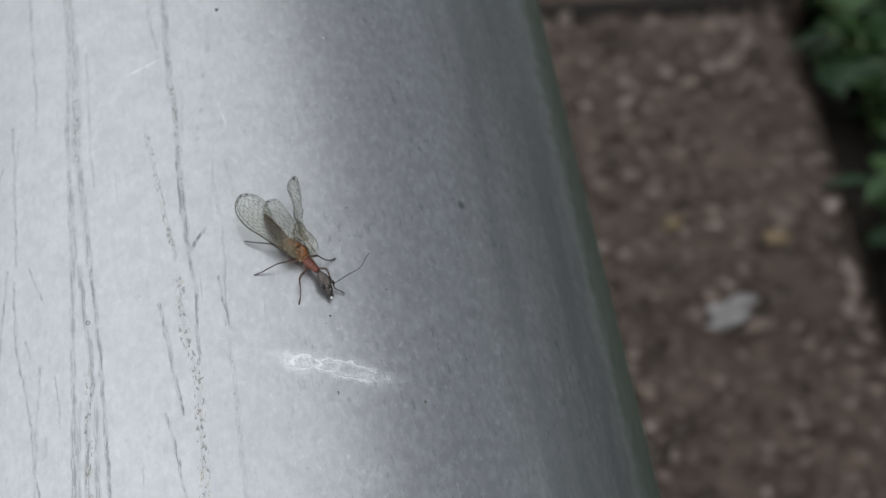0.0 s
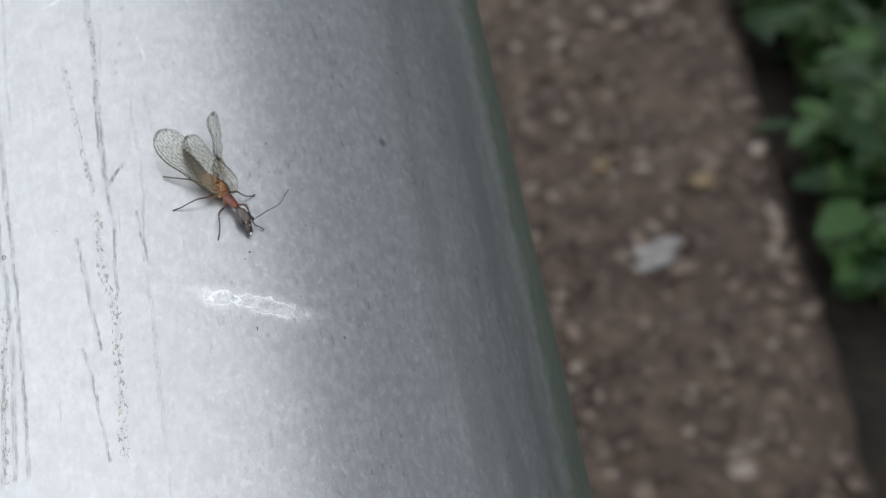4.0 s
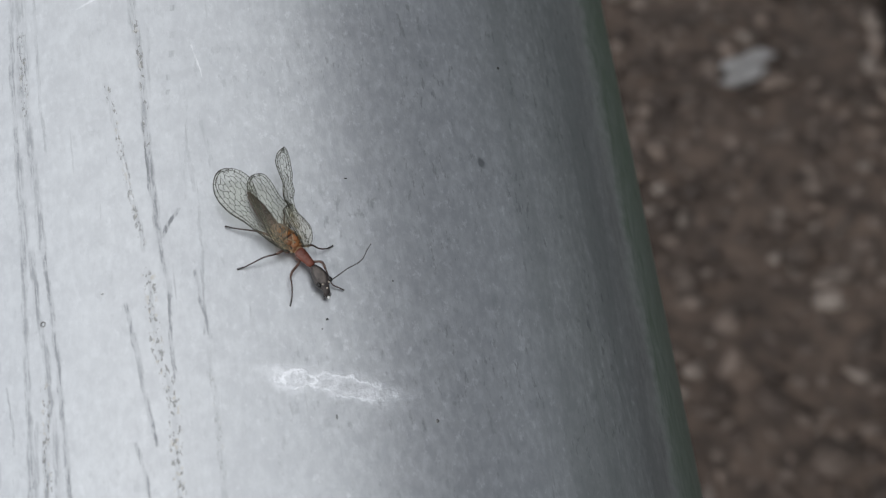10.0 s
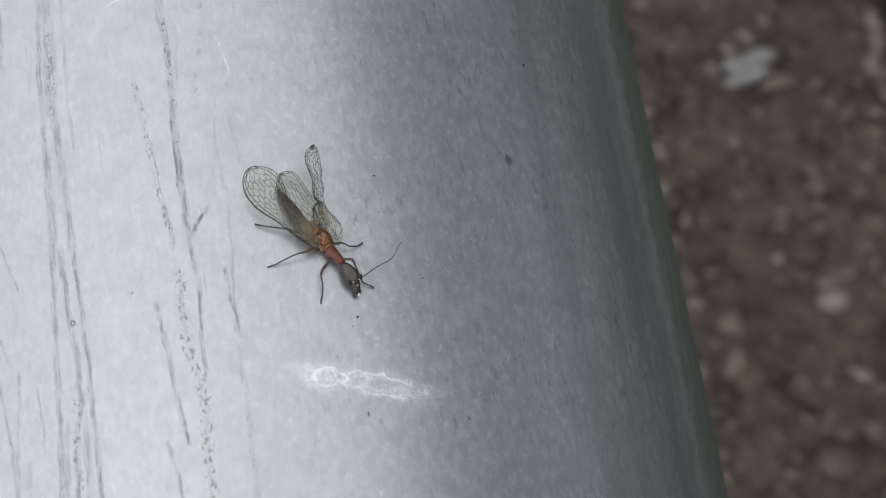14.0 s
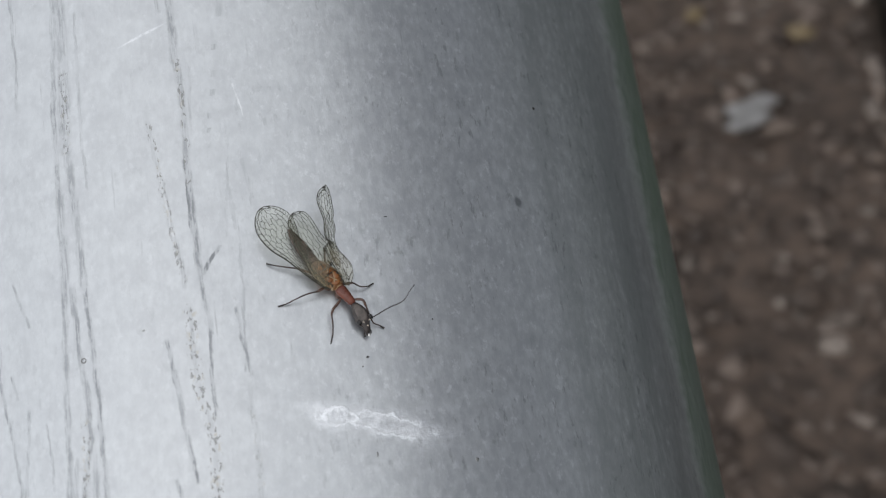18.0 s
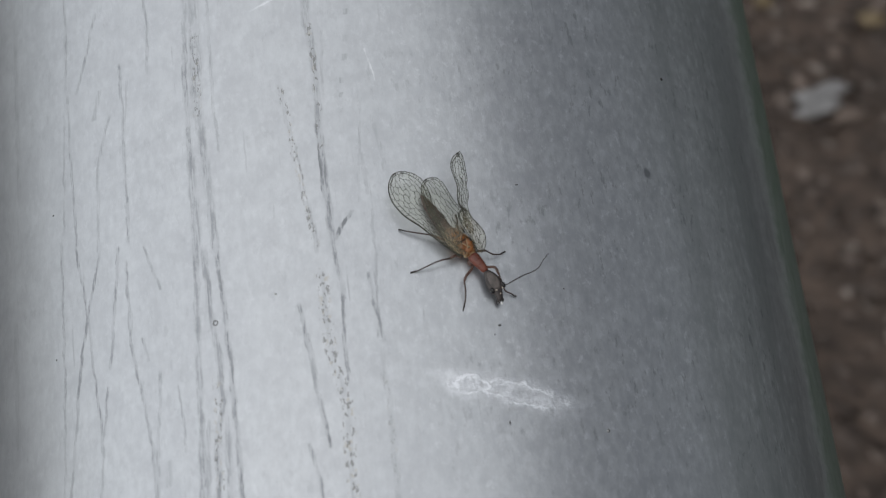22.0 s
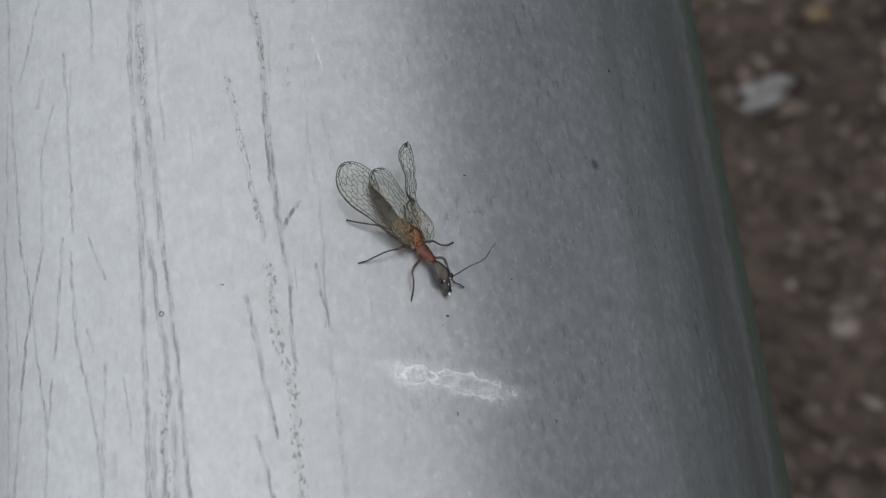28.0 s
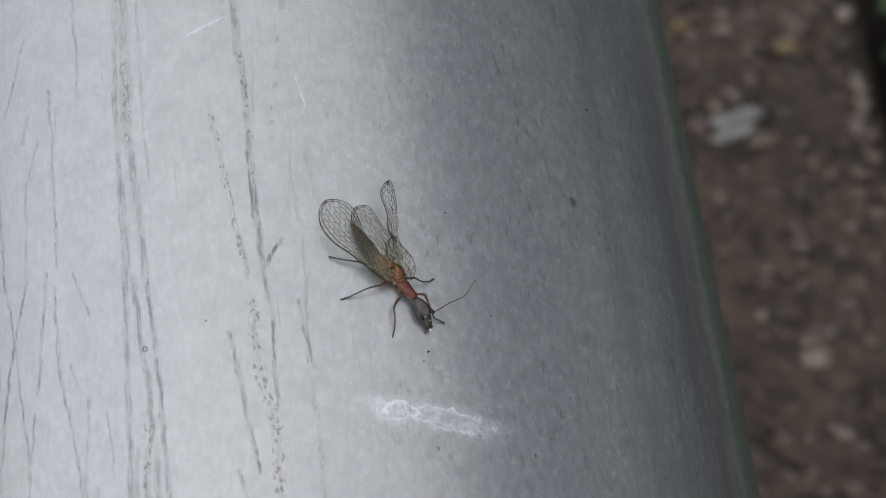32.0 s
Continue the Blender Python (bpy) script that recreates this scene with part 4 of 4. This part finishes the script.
def joint():
    """The dark band along the gap between the two cast blocks."""
    bm = bmesh.new()
    rows = []
    for i in range(40):
        x = -0.74 + 0.74 * i / 39
        y = 0.247 + 0.24 * (x + 0.206)
        w = 0.002 * noise.noise(Vector((x * 40, 3, 0)))
        rows.append([(x, y, -0.08), (x, y + 0.001 + w, -0.002), (x, y + 0.005, 0.001 + w), (x, y + 0.010, 0.002 - w), (x, y + 0.014 + w, -0.001), (x, y + 0.015, -0.08)])
    ob = new("joint", finish(loft(rows), "joint", mat_joint_band))
    ob.matrix_world = STRIP
    return tagged(ob, "dark uneven band along the joint between concrete blocks", "joint", kind="structure")


joint()


def stones():
    """Aggregate in the strip: single stones where it is seen best, the rest joined."""
    rnd = random.Random(4)
    kinds = [finish(pebble(1.0, 100 + i, 0.40, 1.15), "stone", mat_stone) for i in range(12)]
    shapes = [([v.co.copy() for v in me.vertices], [tuple(p.vertices) for p in me.polygons]) for me in kinds]
    single = 0
    verts, faces = [], []
    placed = {}
    tries = 0
    while tries < 15000:
        tries += 1
        x, y = rnd.uniform(-0.42, -0.012), rnd.uniform(-0.62, 0.285)
        if y > 0.238 + 0.24 * (x + 0.206):
            continue
        size = rnd.choice((0.006, 0.008, 0.011, 0.014, 0.018, 0.023)) * rnd.uniform(0.85, 1.2)
        cell = (int(x // 0.03), int(y // 0.03))
        close = False
        for a in (-1, 0, 1):
            for b in (-1, 0, 1):
                for px, py, ps in placed.get((cell[0] + a, cell[1] + b), ()):
                    if (px - x) ** 2 + (py - y) ** 2 < (0.34 * (ps + size)) ** 2:
                        close = True
        if close:
            continue
        placed.setdefault(cell, []).append((x, y, size))
        k = rnd.randrange(12)
        m = pose(x, y, -0.0080 + size * rnd.uniform(-0.10, 0.10), rnd.uniform(-22, 22), rnd.uniform(-22, 22), rnd.uniform(0, 360)) @ Matrix.Diagonal((size, size, size, 1))
        if single < 300 and -0.30 < x and -0.28 < y < 0.0 and rnd.random() < 0.8:
            ob = new("stone", kinds[k])
            ob.parent = strip
            ob.matrix_local = m
            single += 1
        else:
            base = len(verts)
            verts += [m @ v for v in shapes[k][0]]
            faces += [tuple(base + i for i in f) for f in shapes[k][1]]
    me = bpy.data.meshes.new("aggregate")
    me.from_pydata(verts, [], faces)
    me.materials.append(mat_stone)
    me.shade_smooth()
    ob = new("aggregate", me)
    ob.parent = strip
    tagged(ob, kind="stuff")


def chip(name, x, y, length, wide, high, turn, material, label, category, seed):
    bm = bmesh.new()
    bmesh.ops.create_icosphere(bm, subdivisions=3, radius=0.5)
    for v in bm.verts:
        k = 1 + 0.45 * noise.noise(v.co * 2.6 + Vector((seed, 0, 0))) + 0.15 * noise.noise(v.co * 7)
        v.co = Vector((v.co.x * length, v.co.y * wide, v.co.z * high)) * k
    ob = new(name, finish(bm, name, material))
    ob.matrix_world = pose(x, y, high * 0.42, 0, 0, turn)
    return tagged(ob, label, category)


chip("white_stone", 0.312, 0.536, 0.039, 0.0115, 0.008, 22, mat_white, "chalky white flint chip lying on brown concrete", "stone", 3)
chip("white_stone", 0.306, 0.5235, 0.029, 0.010, 0.007, 20, mat_white, "chalky white flint chip lying on brown concrete", "stone", 8)
chip("yellow_pebble", 0.3055, 0.633, 0.013, 0.011, 0.008, 10, mat_yellow, "small dull yellow pebble on brown concrete", "stone", 5)
chip("yellow_pebble", 0.3682, 0.6047, 0.018, 0.012, 0.008, -10, mat_yellow, "small dull yellow pebble on brown concrete", "stone", 6)


# ---- plants beside the strip ----
def leaf_mesh(seed):
    rnd = random.Random(seed)
    bm = bmesh.new()
    n, w = 8, 4
    rows = []
    wide = rnd.uniform(0.32, 0.44)
    for i in range(n + 1):
        s = i / n
        half = wide * math.sin(math.pi * min(1, s * 0.93 + 0.04)) ** 0.8 * (1.15 - 0.5 * s)
        rows.append([bm.verts.new((s, half * q, 0.10 * abs(q) * (1 - s * 0.4) + 0.16 * s * (1 - s) - 0.10 * s * s + 0.015 * math.sin(9 * s + 4 * q))) for q in (-1, -0.5, 0, 0.5, 1)])
    for a, b in zip(rows, rows[1:]):
        for k in range(w):
            bm.faces.new((a[k], b[k], b[k + 1], a[k + 1]))
    return finish(bm, "leaf", mat_leaf)


leaf_kinds = [leaf_mesh(i) for i in range(5)]


def plant(x, y, seed, count=26, spread=0.10, tall=0.12):
    rnd = random.Random(seed)
    root = new("leafy_plant")
    root.matrix_world = pose(x, y, -0.055)
    tagged(root, "low leafy plant with dark green oval leaves growing in soil", "plant", "plants along the concrete strip")
    for k in range(5):
        a = rnd.uniform(0, 6.28)
        top = Vector((math.cos(a) * spread * rnd.uniform(0.4, 1), math.sin(a) * spread * rnd.uniform(0.4, 1), tall * rnd.uniform(0.6, 1.1)))
        line = smooth_line([Vector((0, 0, -0.01)), top * 0.45 + Vector((0, 0, 0.02)), top], 4)
        part("stem", tube(line, [0.0022 - 0.0012 * i / len(line) for i in range(len(line))], 6), mat_stem, root)
        for j in range(count // 5):
            at = line[min(len(line) - 1, 2 + int(j * (len(line) - 2) / (count // 5)))]
            ob = new("leaf", rnd.choice(leaf_kinds))
            ob.parent = root
            size = rnd.uniform(0.026, 0.047)
            ob.matrix_local = Matrix.Translation(at) @ pose(0, 0, 0, rnd.uniform(-25, 25), rnd.uniform(-35, 25), rnd.uniform(0, 360)) @ Matrix.Diagonal((size, size, size, 1))


rnd = random.Random(11)
for k in range(40):
    s = -0.165 + 0.030 * (k // 2) + rnd.uniform(-0.015, 0.015)
    p = STRIP @ Vector((0.058 + 0.075 * (k % 2) + rnd.uniform(-0.006, 0.015), s, 0))
    plant(p.x, p.y, 40 + k, 25, 0.065, 0.08)


# ---- unseen walls, added for what the pipe reflects ----
def slab(name, lo, hi, material, label, category):
    bm = bmesh.new()
    bmesh.ops.create_cube(bm, size=1.0)
    lo, hi = Vector(lo), Vector(hi)
    bm.transform(Matrix.Translation((lo + hi) / 2) @ Matrix.Diagonal((*(hi - lo), 1)))
    bmesh.ops.bevel(bm, geom=bm.edges[:], offset=0.01, segments=2, affect="EDGES")
    return tagged(new(name, finish(bm, name, material, False)), label, category, kind="structure")


slab("unseen_wall_east", (2.1, -4.0, -0.2), (2.25, 0.62, 0.95), mat_wall, "plain grey-green wall, unseen, added to shape reflections in the pipe", "wall")
# taller and darker, added to dim the reflections on the pipe's upper right
slab("unseen_wall_north_east", (2.1, 0.62, -0.2), (2.4, 6.0, 1.62), mat_wall_dark, "plain dark grey-green wall, unseen and taller, added to darken reflections in the pipe", "wall")
stones()


def motions():
    """The antenna sways slowly; degrees round its root."""
    sway = [(0, 0), (3.5, 0.3), (5.5, -2.0), (6.5, -2.4), (7.2, 0.8), (8.2, 0.6), (9, 2.4), (10.5, 3.4), (11.5, 1.2), (12.5, 2.9), (14, 2.3), (16.5, 1.0), (17.5, -0.8),
            (19, -2.8), (20.7, -3.5), (21.6, -2.9), (22.2, -1.2), (23.2, -0.2), (24, 2.2), (25, -0.4), (27.5, 0.2), (30, -0.8), (32, 0.2)]
    x, y, z = antenna.location
    walk(antenna, [(t, pose(x, y, z, 0, 0, a)) for t, a in sway])


motions()
